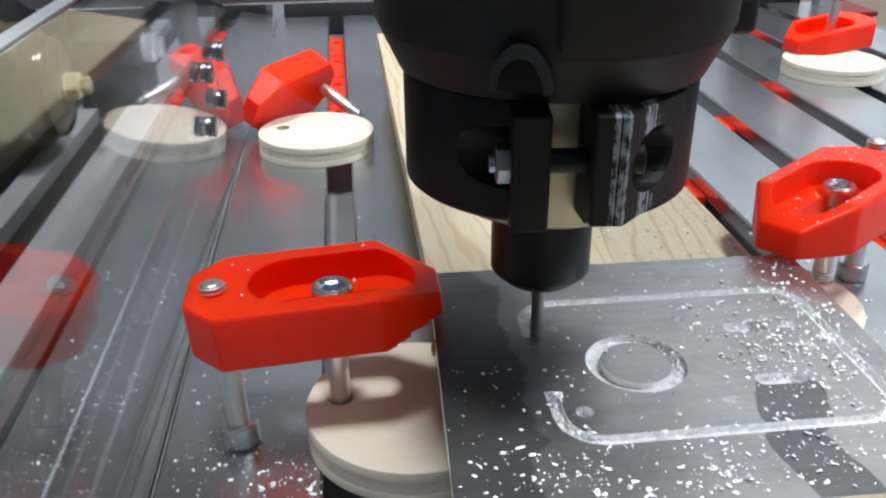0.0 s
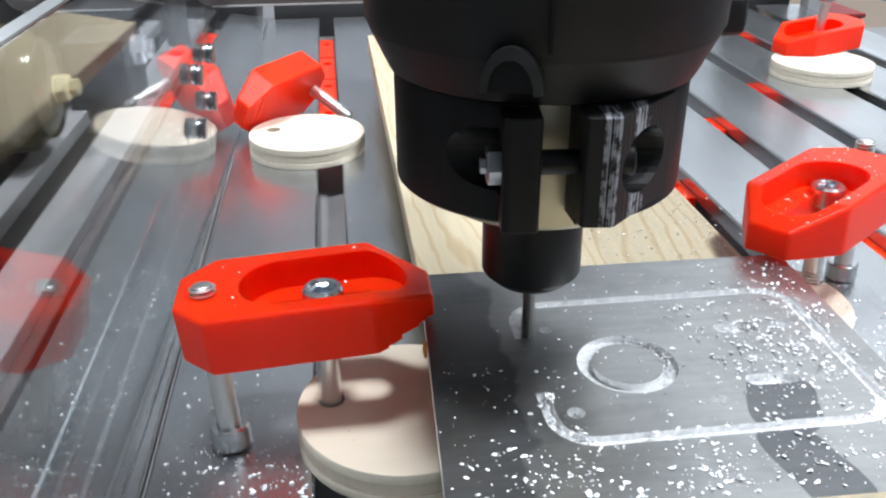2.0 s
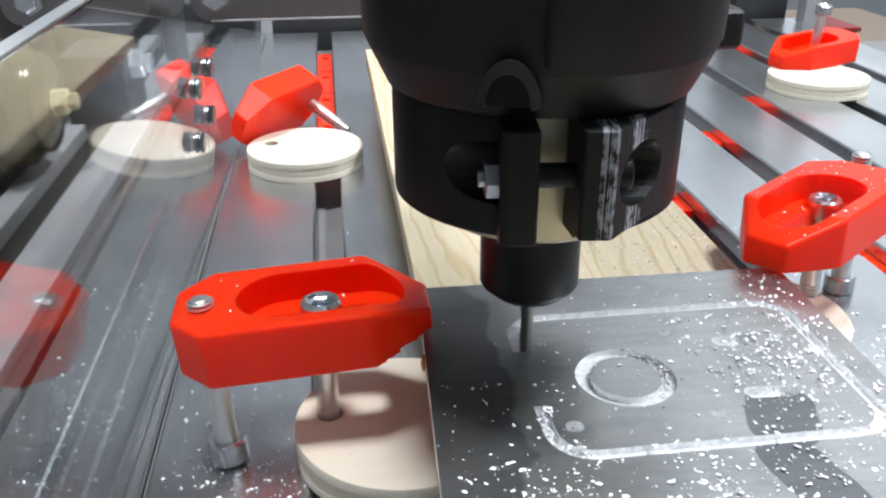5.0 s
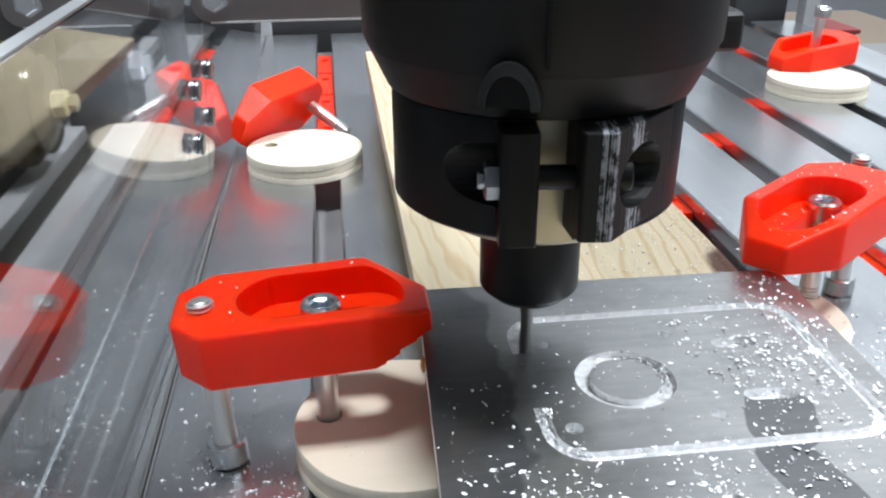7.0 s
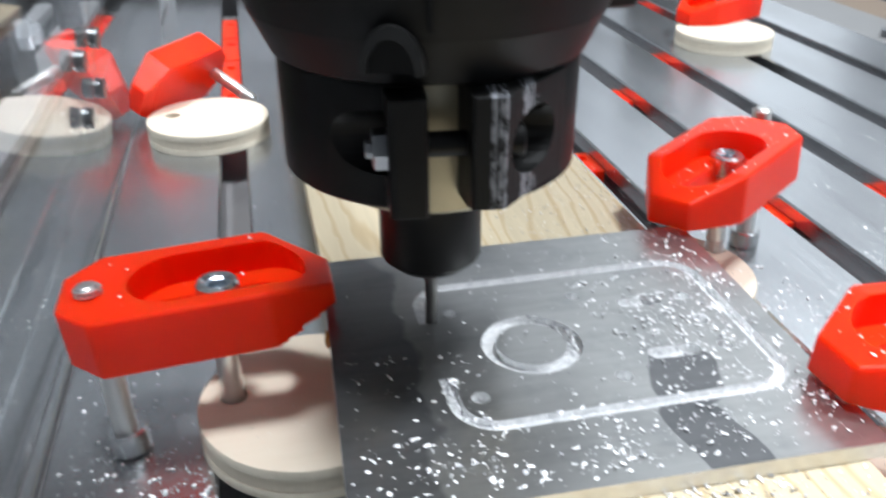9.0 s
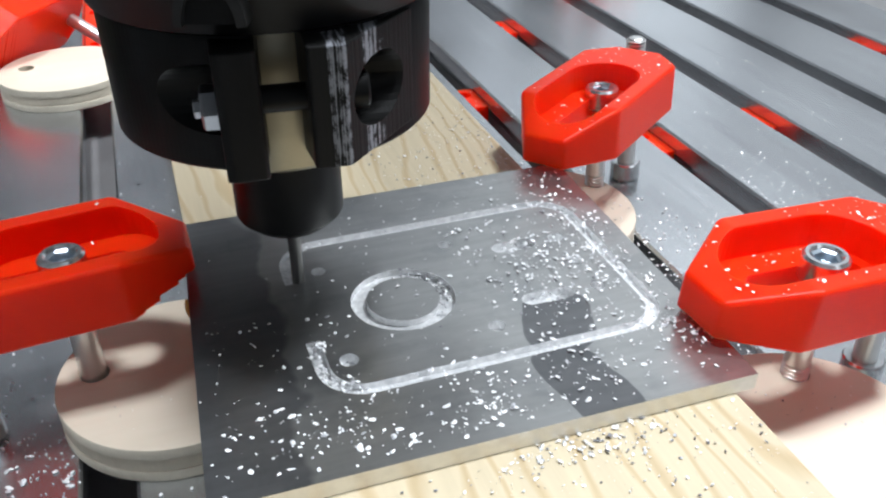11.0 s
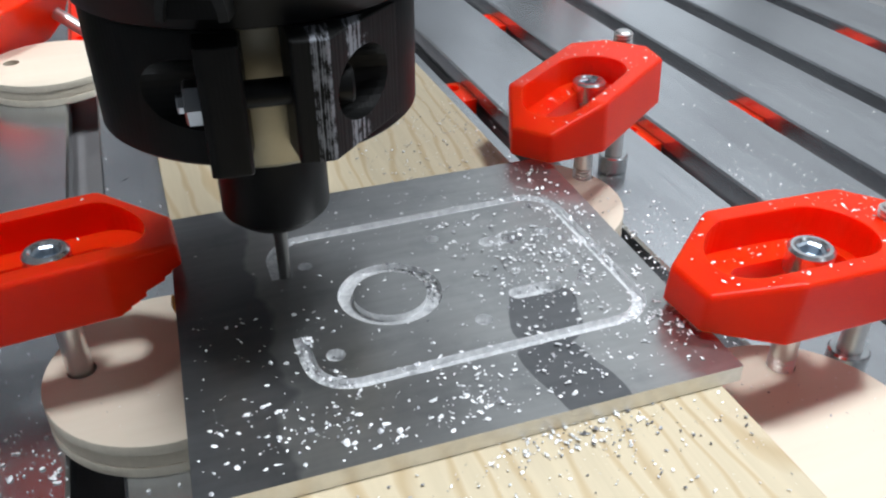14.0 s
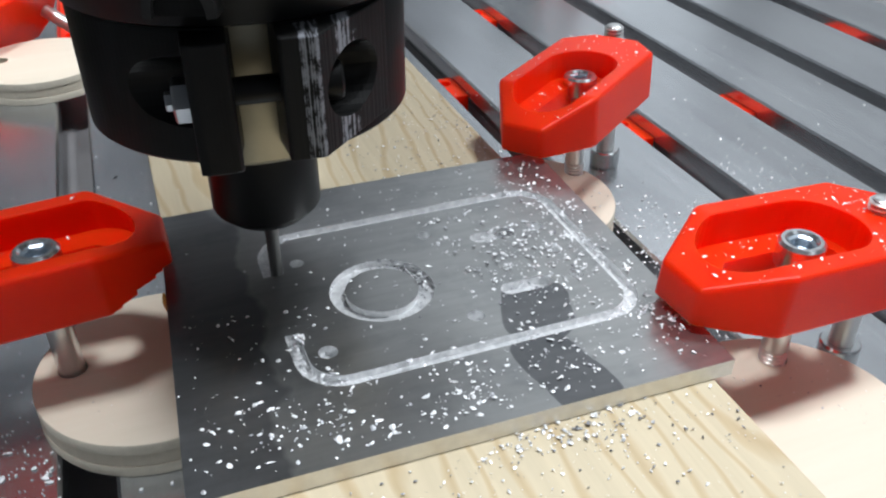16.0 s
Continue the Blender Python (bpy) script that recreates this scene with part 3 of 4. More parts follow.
def cap_screw(parent, m, foot, tip, thread=0.3):
    """Socket head screw along the line from foot to tip (plan units); its head lies at the tip. m: the parent's pose."""
    a, b = Vector(foot), Vector(tip)
    axis = (b - a).normalized()
    length = (b - a).length - 0.135
    turn = axis.to_track_quat("Z", "Y").to_matrix().to_4x4()
    bm = bmesh.new()
    r, h, q = 0.108, 0.135, 0.066
    lathe(bm, [(q, h - 0.06), (q, h - 0.012), (q + 0.012, h), (r - 0.014, h), (r, h - 0.014), (r, 0.01), (r - 0.01, 0), (q, 0)], 30)
    head = part("head", bm, HEAD, parent, smooth=True)
    bm = bmesh.new()
    lathe(bm, [(0, h - 0.062), (q * 0.62, h - 0.058), (q * 0.8, h - 0.022), (q * 1.08, h - 0.014)], 6)
    part("socket", bm, SOCKET, head, "bluish steel hexagon socket")
    bm = bmesh.new()
    z = -length
    prof = [(0, z - 0.006), (0.04, z - 0.005), (0.05, z)]
    while z < -length + thread:
        prof += [(0.054, z + 0.003), (0.054, z + 0.009), (0.068, z + 0.015), (0.068, z + 0.020)]
        z += 0.025
    prof += [(0.064, z + 0.02), (0.064, 0)]
    lathe(bm, prof, 24)
    # groove faces take a darker steel, which paints the shade between the threads
    for f in bm.faces:
        if all(math.hypot(v.co.x, v.co.y) < 0.056 for v in f.verts) and f.calc_center_median().z > -length + 0.002 and abs(f.normal.z) < 0.2:
            f.material_index = 1
    shank = part("shank", bm, [ZINC, ROOT_SHADE], parent, smooth=True)
    place = m.inverted() @ Matrix.Translation((b - axis * h) * S) @ turn
    for o in (head, shank):
        o.matrix_local = place
    return head


def clamp(place, label, bolt, jack=None, thread=0.14, worn=0.003, slotted=True):
    """place: x, y, z, heading, tilt, lean; bolt and jack: foot and tip of the two screws."""
    x, y, z, heading, tilt, lean = place
    m = at(x, y, z, heading, -tilt, lean)
    t = thing("strap_clamp", label, "clamp", "red strap clamps", at=m)
    clamp_body(t, worn, slotted)
    cap_screw(t, m, *bolt, thread=thread)
    if jack:
        # the jack screw stands on its head, its thread coming up through the tail
        cap_screw(t, m, jack[1], jack[0], 0.40)
    return t


CLAMP_A = (-1.412, -0.07, 0.898, 0.1, 3.95, 0.8)
CLAMP_B = (3.033, 1.045, 1.045, 215.5, -1.25, 2.4)
CLAMP_C = (3.276, -1.264, 0.921, 183.9, 4.77, -0.3)
clamp(CLAMP_A, "red printed strap clamp bearing on the sheet, with two screws", ((-0.659, -0.13, 0.02), (-0.659, -0.12, 0.912)), ((-1.205, -0.195, 0.0), (-1.268, -0.11, 0.958)), 0.0, 0.012)
clamp(CLAMP_B, "red printed strap clamp set askew, dusted with metal chips", ((2.66, 0.815, 0.02), (2.645, 0.82, 0.915)), ((3.118, 1.165, 0.0), (3.090, 1.18, 1.075)), 0.26)
clamp(CLAMP_C, "red printed strap clamp holding the chip-covered sheet corner", ((2.64, -1.318, 0.02), (2.630, -1.325, 0.915)), ((3.135, -1.275, 0.0), (3.13, -1.275, 1.0)), 0.26)


def loose_tip(place, u, lift):
    """A point on the axis of a loose clamp's screw, in plan units."""
    x, y, z, heading, tilt, lean = place
    return at(x, y, z, heading, -tilt, lean) @ (Vector((u, 0, lift)) * S) / S


CLAMP_D = (-0.925, 5.84, 0.497, 234.3, -1.1, 61.8)
CLAMP_E = (6.695, 7.269, 0.585, 197.3, -3.5, -4.6)
clamp(CLAMP_D, "red printed strap clamp lying loose on its side against a disc", (loose_tip(CLAMP_D, 0.17, -0.86), loose_tip(CLAMP_D, 0.17, -0.03)), slotted=False)
clamp(CLAMP_E, "red printed strap clamp lying loose on a disc, its screw askew", (loose_tip(CLAMP_E, 0.66, -0.33), loose_tip(CLAMP_E, 0.60, 0.45)))

# ------------------------------------------------------------ spindle
AX, AY = 0.375, -0.38


def spindle():
    t = thing("milling_spindle", "black milling spindle with a printed collar and a thin cutter", "milling spindle", at=at(AX, AY, 0))
    bm = bmesh.new()
    lathe(bm, [(0, 0.625), (0.028, 0.625), (0.031, 0.64), (0.031, 0.9), (0.034, 0.92), (0.034, 1.12), (0, 1.12)], 20)
    part("cutter", bm, STEEL, t, "thin steel cutter", True)
    bm = bmesh.new()
    lathe(bm, [(0, 1.03), (0.165, 1.03), (0.178, 1.034), (0.234, 1.085), (0.242, 1.10), (0.242, 1.50), (0.2, 1.52), (0, 1.52)], 56)
    part("collet_nut", bm, NUTM, t, "dark collet nut", True)
    bm = bmesh.new()
    lathe(bm, [(0, 1.50), (0.45, 1.50), (0.47, 1.52), (0.47, 2.2), (0, 2.2)], 56)
    part("neck", bm, NECK, t, "bare steel spindle neck", True)
    # printed collar: a ring split towards the front
    bm = bmesh.new()
    n = 72
    gap = 8.0
    a0 = -96.0
    prof = [(0.48, 1.605), (0.63, 1.605), (0.645, 1.62), (0.648, 2.09), (0.64, 2.105), (0.48, 2.105)]
    rings = []
    for i in range(n + 1):
        a = radians(-90 + gap + (360 - 2 * gap) * i / n)
        rings.append([bm.verts.new((r * math.cos(a), r * math.sin(a), z)) for r, z in prof])
    m = len(prof)
    for p, q in zip(rings, rings[1:]):
        for i in range(m):
            bm.faces.new((p[i], q[i], q[(i + 1) % m], p[(i + 1) % m]))
    bm.faces.new(rings[0])
    bm.faces.new(rings[-1][::-1])
    collar = part("collar", bm, PRINT, t, "black printed collar", True)
    # ears beside the gap, and round pockets for the screw sunk into them
    turn = pose(0, 0, 0, 0, 0, a0 + 90)
    collar.matrix_local = turn

    def pocket(side):
        c = bmesh.new()
        lathe(c, [(0, 0.215), (0.132, 0.215), (0.132, 0.9), (0, 0.9)], 32, "x", (0, -0.615, 1.88))
        for v in c.verts:
            v.co.x *= side
        return c

    cut(collar, [pocket(-1), pocket(1)], PRINT)
    for side in (-1, 1):
        bm = bmesh.new()
        plan = [(0.078, -0.50), (0.078, -0.76), (0.09, -0.775), (0.20, -0.775), (0.215, -0.765), (0.50, -0.425), (0.44, -0.42), (0.30, -0.50)]
        if side < 0:
            plan = plan[:4] + [(0.225, -0.765), (0.23, -0.55), (0.15, -0.52)]
        plan = [(side * x, y) for x, y in plan]
        prism(bm, plan if side > 0 else plan[::-1], 1.66 if side > 0 else 1.64, 2.10)
        bmesh.ops.recalc_face_normals(bm, faces=bm.faces)
        bmesh.ops.bevel(bm, geom=list(bm.edges), offset=0.006, segments=2, profile=0.5, affect="EDGES")
        ear = part("collar_ear", bm, [WORN if side > 0 else PRINT], t, "scuffed black collar ear" if side > 0 else "")
        ear.matrix_local = turn
        cut(ear, [pocket(side)], PRINT)
        bm = bmesh.new()
        if side > 0:
            lathe(bm, [(0, 0.217), (0.07, 0.217), (0.07, 0.29), (0.06, 0.30), (0, 0.30)], 24, "x", (0, -0.615, 1.88))
            part("screw_head", bm, NUTM, ear, smooth=True)
        else:
            lathe(bm, [(0, -0.305), (0.03, -0.305), (0.034, -0.30), (0.034, -0.28), (0.068, -0.28), (0.078, -0.272), (0.078, -0.217), (0, -0.217)], 6, "x", (0, -0.67, 1.885))
            part("hex_nut", bm, DULL, ear, "grey steel hex nut")
    bm = bmesh.new()
    lathe(bm, [(0, -0.12), (0.05, -0.12), (0.05, 0.12), (0, 0.12)], 18, "x", (0, -0.63, 1.88))
    b = part("clamp_screw", bm, NUTM, t, smooth=True)
    b.matrix_local = turn
    # motor housing
    bm = bmesh.new()
    lathe(bm, [(0, 2.11), (0.645, 2.11), (0.668, 2.122), (0.745, 2.285), (0.752, 2.30), (0.752, 2.31), (0.765, 2.33), (0.79, 3.2), (0.79, 8.0), (0, 8.0)], 72)
    part("housing", bm, BODY, t, smooth=True)
    # moulded seam down the housing
    bm = bmesh.new()
    box(bm, -0.008, 0.008, -0.80, -0.70, 2.335, 8.0, 0.003)
    seam = part("seam_rib", bm, BODY, t)
    seam.matrix_local = pose(0, 0, 0, 0, 0, -11)
    # plate of the upright slide that carries the spindle, close behind the collar
    bm = bmesh.new()
    box(bm, -0.45, 0.60, 0.66, 0.74, 1.22, 9.0, 0.02)
    part("carriage_plate", bm, BODY, t)
    # side lever
    bm = bmesh.new()
    box(bm, 0.88, 1.22, 0.55, 0.9, 2.06, 2.27, 0.05, 3)
    part("lever", bm, RIM, t)
    bm = bmesh.new()
    box(bm, 0.70, 1.0, 0.62, 0.82, 2.12, 2.22, 0.02)
    part("lever_root", bm, BODY, t)
    # arched air inlet
    bm = bmesh.new()
    ring = []
    for i in range(25):
        a = math.pi * i / 24
        ring.append((0.115 * math.cos(a), 0.17 * math.sin(a)))
    for dx0, dx1 in ((1.0, 0.74),):
        for (x, z), (x2, z2) in zip(ring, ring[1:]):
            v = []
            for px, pz, f in ((x, z, dx0), (x2, z2, dx0), (x2, z2, dx1), (x, z, dx1)):
                v.append((px * f, pz * f))
            lo = [bm.verts.new((a, -0.60, b)) for a, b in v]
            hi = [bm.verts.new((a, -0.80 if f > 0.9 else -0.81, b)) for (a, b), f in zip(v, (1, 1, 0, 0))]
            bm.faces.new(hi)
            for i in range(4):
                bm.faces.new((lo[i], lo[(i + 1) % 4], hi[(i + 1) % 4], hi[i]))
    bmesh.ops.remove_doubles(bm, verts=bm.verts, dist=1e-4)
    arch = part("inlet_rim", bm, RIM, t)
    arch.matrix_local = pose(0, 0, 2.19 * S, 0, 0, -21)
    bm = bmesh.new()
    prism(bm, [(0.115 * 0.75 * math.cos(math.pi * i / 24), 0.17 * 0.75 * math.sin(math.pi * i / 24)) for i in range(25)], -0.775, -0.6)
    for v in bm.verts:
        v.co = Vector((v.co.x, v.co.z, v.co.y))
    arch2 = part("inlet", bm, PRINT, t)
    arch2.matrix_local = pose(0, 0, 2.19 * S, 0, 0, -21)
    return t


spindle()

# ------------------------------------------------------------ clear guard and what stands behind it


def guard():
    t = thing("clear_guard", "clear acrylic guard leaning slightly inwards along the bed", "guard", at=at(-1.712, 0, 0.006, rz=-1.05, ry=4.9))
    # two sheets, meeting beside the bolts
    for y0, y1 in ((-6, 2.975), (2.981, 8.5)):
        bm = bmesh.new()
        box(bm, -0.056, 0, y0, y1, 0.004, 2.462, 0.006)
        ob = part("clear_sheet", bm, CLEAR, t)
        ob.visible_shadow = False
        bm = bmesh.new()
        box(bm, -0.058, 0.002, y0, y1, 2.464, 2.478, 0.004)
        part("sawn_edge", bm, FROST, ob, "frosted grey sawn edge")
    for y, z in ((2.165, 1.45), (2.265, 1.013), (2.79, 1.452), (2.83, 1.055)):
        bm = bmesh.new()
        lathe(bm, [(0, 0.002), (0.066, 0.002), (0.066, 0.012), (0.078, 0.016), (0.078, 0.038), (0.066, 0.042), (0.066, 0.05), (0.078, 0.054), (0.078, 0.070), (0.07, 0.077), (0, 0.077)], 20, "x", (0, y, z))
        part("guard_bolt", bm, DULL, t, "small steel bolt", True)
    return t


guard()


def gantry():
    t = thing("gantry", "brushed metal gantry plates with bright lower edges over the bed", "gantry")
    # two plates, the guard standing between their ends
    for x0, x1, y, bolts in ((-1.473, 1.026, 2.2, (-1.31,)), (-2.725, -1.802, 2.2, (-2.54,))):
        bm = bmesh.new()
        r = 0.124
        out = []
        for cx, cz, a0 in ((x0 + r, 1.912 + r, 180), (x1 - r, 1.912 + r, 270), (x1 - r, 3.1, 0), (x0 + r, 3.1, 90)):
            for i in range(7):
                a = radians(a0 + 15 * i)
                out.append((cx + r * math.cos(a), cz + r * math.sin(a)))
        prism(bm, out, y, y + 0.06)
        for v in bm.verts:
            v.co = Vector((v.co.x, v.co.z, v.co.y))
        bmesh.ops.recalc_face_normals(bm, faces=bm.faces)
        bmesh.ops.bevel(bm, geom=[e for e in bm.edges if e.is_boundary or all(abs(v.co.y - y) < 0.01 for v in e.verts)], offset=0.015, segments=2, affect="EDGES")
        plate = part("gantry_plate", bm, GANTRY, t)
        bm = bmesh.new()
        box(bm, x0 + r, x1 - r, y - 0.015, y - 0.002, 1.908, 1.920, 0.003)
        part("bright_edge", bm, BRIGHT, plate, "bare bright lower edge")
        for x in bolts:
            bm = bmesh.new()
            lathe(bm, [(0, y - 0.08), (0.065, y - 0.08), (0.075, y - 0.07), (0.075, y - 0.015), (0.1, y - 0.015), (0.1, y - 0.003), (0, y - 0.003)], 6, "y", (x, 0, 2.08))
            part("hex_bolt", bm, BOLT, plate, "zinc hex bolt")
    bm = bmesh.new()
    lathe(bm, [(0, -0.3), (0.16, -0.3), (0.16, 6), (0, 6)], 24, "z", (-2.78, 8.7, 0.5))
    part("column", bm, DULL, t, smooth=True)
    bm = bmesh.new()
    box(bm, -5.6, -5.2, 1.5, 11.3, -0.94, 5.5, 0.05)
    part("side_plate", bm, UPRIGHT, t, "dark grey upright side plate")
    # near-black box stands in for the shaded background under the gantry
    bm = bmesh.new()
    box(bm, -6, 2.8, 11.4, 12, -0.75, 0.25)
    part("dark_backing", bm, DARK, t)
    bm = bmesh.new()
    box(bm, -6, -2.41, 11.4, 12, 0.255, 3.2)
    part("dark_backing", bm, DARK, t)
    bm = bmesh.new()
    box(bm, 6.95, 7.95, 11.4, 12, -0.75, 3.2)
    part("dark_backing", bm, DARK, t)
    bm = bmesh.new()
    box(bm, 8.05, 8.32, 10.9, 11.2, -0.5, 4.2, 0.02)
    part("gantry_leg", bm, RAIL, t, "grey gantry leg")
    # unseen blocks added above the view to keep lamp light off the pine
    for y0, y1, z0 in ((0.25, 1.7, 3.5), (1.705, 3.2, 4.7)):
        bm = bmesh.new()
        box(bm, 0.65, 1.9, y0, y1, z0, 9.0, 0.03)
        part("unseen_shade_block", bm, UPRIGHT, t)
    bm = bmesh.new()
    box(bm, -1.87, -1.53, 11.22, 11.38, -0.75, 3.2, 0.02)
    part("gantry_post", bm, RAIL, t, "pale grey post at the end of the bed")
    # pale panel added behind the bed, so that its far end reflects something light
    bm = bmesh.new()
    box(bm, -2.4, 2.8, 11.4, 12, 0.255, 10.6)
    part("bed_reflector", bm, BACKDROP, t, "blue-grey panel added for the bed to mirror")
    return t


gantry()


def bearing_block():
    t = thing("bearing_block", "glossy olive bearing block with a round housing and hex bolts", "bearing block", at=at(-3.15, 4.35, 0))
    bm = bmesh.new()
    lathe(bm, [(0, -2.3), (0.66, -2.3), (0.66, -1.0), (0.645, -0.98), (0.645, -0.90), (0.66, -0.88), (0.64, -0.62), (0.60, -0.55), (0.60, -0.50), (0.615, -0.49), (0.60, -0.36), (0.50, -0.26), (0.48, -0.22), (0.48, -0.18), (0.46, -0.16), (0.28, -0.12), (0.18, -0.115), (0, -0.115)], 56, "x", (0, 0.15, 0.76))
    part("round_housing", bm, OLIVE, t, smooth=True)
    bm = bmesh.new()
    box(bm, -2.2, -0.6, -0.15, 0.45, -0.25, 0.4, 0.03)
    part("pedestal", bm, DARK, t)
    bm = bmesh.new()
    box(bm, -0.5, 0.198, 1.75, 2.75, -0.25, 0.84, 0.03)
    part("end_block", bm, DARK, t)
    for y, z, x, r, mat, label in ((0.15, 0.76, -0.13, 0.135, BRASSY, "pale brass hex bolt"), (2.2, 0.64, 0.20, 0.18, BOLT, "zinc hex bolt")):
        bm = bmesh.new()
        lathe(bm, [(0, x), (r * 1.05, x), (r * 1.05, x + 0.02), (r * 0.9, x + 0.025), (r, x + 0.05), (r, x + 0.13), (r * 0.9, x + 0.15), (r * 0.62, x + 0.152), (r * 0.62, x + 0.17), (r * 0.68, x + 0.18), (r * 0.68, x + 0.22), (r * 0.6, x + 0.235), (0, x + 0.235)], 6, "x", (0, y, z))
        part("hex_bolt", bm, mat, t, label)
    return t


bearing_block()


# ------------------------------------------------------------ swarf


def chips(name, label, spots, seed, material=CHIP):
    """Small crumpled flakes of metal; spots: (x, y, z, size)."""
    rnd = random.Random(seed)
    verts, faces = [], []
    for x, y, z, size in spots:
        turn = rnd.uniform(0, 2 * math.pi)
        ca, sa = math.cos(turn), math.sin(turn)
        ln, wd = 0.5 * size * rnd.uniform(0.8, 1.5), 0.5 * size * rnd.uniform(0.55, 1.0)
        tilt_u, tilt_v = rnd.uniform(-0.35, 0.35), rnd.uniform(-0.35, 0.35)
        thick = size * rnd.uniform(0.06, 0.16)
        base = len(verts)
        low = []
        for i in range(7):
            a = 2 * math.pi * i / 7 + rnd.uniform(-0.25, 0.25)
            r = rnd.uniform(0.7, 1.1)
            u, v = ln * r * math.cos(a), wd * r * math.sin(a)
            low.append((u, v, u * tilt_u + v * tilt_v + rnd.uniform(0, 0.12) * size))
        drop = min(p[2] for p in low)
        low = [(u, v, w - drop) for u, v, w in low]
        peak = (rnd.uniform(-0.3, 0.3) * ln, rnd.uniform(-0.3, 0.3) * wd, sum(p[2] for p in low) / 7 + thick + rnd.uniform(0, 0.16) * size)
        under = (peak[0], peak[1], max(0.0, sum(p[2] for p in low) / 7 - thick * 0.3))
        for u, v, w in low + [peak, under]:
            verts.append(((x + u * ca - v * sa) * S, (y + u * sa + v * ca) * S, (z + w) * S))
        for i in range(7):
            j = (i + 1) % 7
            faces += [(base + i, base + j, base + 7), (base + j, base + i, base + 8)]
    me = bpy.data.meshes.new(name)
    me.from_pydata(verts, [], faces)
    me.materials.append(material)
    ob = new(name, me)
    return tagged(ob, label, "metal chips", kind="stuff")


rnd = random.Random(5)


def size(lo=0.007, hi=0.024):
    lo, hi = lo * 0.85, hi * 1.1
    return lo + (hi - lo) * rnd.random() ** 2.4


def scatter(n, x0, x1, y0, y1, z, weight, lo=0.007, hi=0.025):
    out = []
    while len(out) < n:
        x, y = rnd.uniform(x0, x1), rnd.uniform(y0, y1)
        if rnd.random() < weight(x, y):
            out.append((x, y, z, size(lo, hi)))
    return out


def bump2(x, y, cx, cy, rx, ry):
    return math.exp(-((x - cx) / rx) ** 2 - ((y - cy) / ry) ** 2)


def sheet_weight(x, y):
    w = 0.62 * bump2(x, y, 1.68, -0.75, 0.36, 0.45) + 0.55 * bump2(x, y, 1.9, -0.1, 0.25, 0.4) + 0.16 * bump2(x, y, 0.5, -1.5, 0.5, 0.25)
    w += 0.8 * bump2(x, y, 1.95, -1.3, 0.13, 0.13) + 0.5 * bump2(x, y, 1.2, -1.45, 0.6, 0.2) + 0.11 + 0.12 * bump2(x, y, 0.15, -1.3, 0.3, 0.35)
    if x < 0.45 and y > -0.6:
        w *= 0.12
    return w


def clusters(n, x0, x1, y0, y1, z, weight, lo, hi):
    """Small heaps: a large flake with lesser ones round it."""
    out = []
    for x, y, _, big in scatter(n, x0, x1, y0, y1, z, weight, hi * 0.8, hi):
        out.append((x, y, z, big))
        for _ in range(rnd.randint(2, 7)):
            out.append((x + rnd.gauss(0, 0.022), y + rnd.gauss(0, 0.022), z + rnd.random() * 0.012, size(lo, hi * 0.8)))
    return out


top = SHEET_Z + 0.082
spots = scatter(1400, -0.17, 2.03, -1.64, 0.3, top, sheet_weight)
spots += clusters(20, -0.15, 1.0, -1.62, -1.15, top, lambda x, y: bump2(x, y, 0.45, -1.48, 0.5, 0.2) + 0.1, 0.009, 0.029)
spots += clusters(52, 1.05, 1.98, -1.3, -0.1, top, lambda x, y: bump2(x, y, 1.65, -0.7, 0.4, 0.5), 0.008, 0.028)
spots += clusters(9, 1.8, 2.0, -1.45, -1.25, top, lambda x, y: 0.8, 0.008, 0.03)
path = groove_path()
for i in range(420):
    a, b = rnd.choice(list(zip(path, path[1:])))
    f = rnd.random()
    x, y = a[0] + (b[0] - a[0]) * f, a[1] + (b[1] - a[1]) * f
    if x < 1.7 and y > -0.3 and rnd.random() < 0.8:
        continue
    spots.append((x + rnd.uniform(-0.025, 0.025), y + rnd.uniform(-0.025, 0.025), SHEET_Z + 0.035 + rnd.random() * 0.04, size(0.008, 0.022)))
for i in range(90):
    a = rnd.uniform(-0.9, 1.2)
    r = rnd.uniform(0.18, 0.24)
    spots.append((0.805 + r * math.cos(a), -0.69 + r * math.sin(a), SHEET_Z + 0.035 + rnd.random() * 0.03, size(0.008, 0.022)))
for i in range(60):
    a, r = rnd.uniform(0, 2 * math.pi), abs(rnd.gauss(0, 0.035))
    spots.append((0.345 + r * math.cos(a), -0.90 - abs(r * math.sin(a)) * 1.5, SHEET_Z + 0.05 + rnd.random() * 0.05, size(0.012, 0.03)))
chips("sheet_swarf", "bright curled metal chips scattered over the sheet", spots, 1)
spots = scatter(900, 2.3, 3.55, -1.0, 3.2, 0.003, lambda x, y: 0.9 * bump2(x, y, 2.6, -0.2, 0.7, 0.9) + 0.05, 0.008, 0.024)
spots += scatter(230, 3.9, 4.65, -1.2, 3.2, 0.003, lambda x, y: bump2(x, y, 4.0, 0.3, 0.6, 1.1) + 0.03, 0.008, 0.022)
spots += scatter(230, -1.55, -0.8, -1.5, 1.5, 0.003, lambda x, y: bump2(x, y, -1.2, -0.6, 0.4, 0.7) + 0.04, 0.008, 0.026)
spots += scatter(150, -1.6, -0.76, -1.6, -0.25, 0.003, lambda x, y: bump2(x, y, -0.9, -0.75, 0.25, 0.36) + 0.02, 0.009, 0.03)
spots += scatter(40, -0.5, 0.0, -1.4, -0.8, 0.003, lambda x, y: 0.6, 0.009, 0.024)
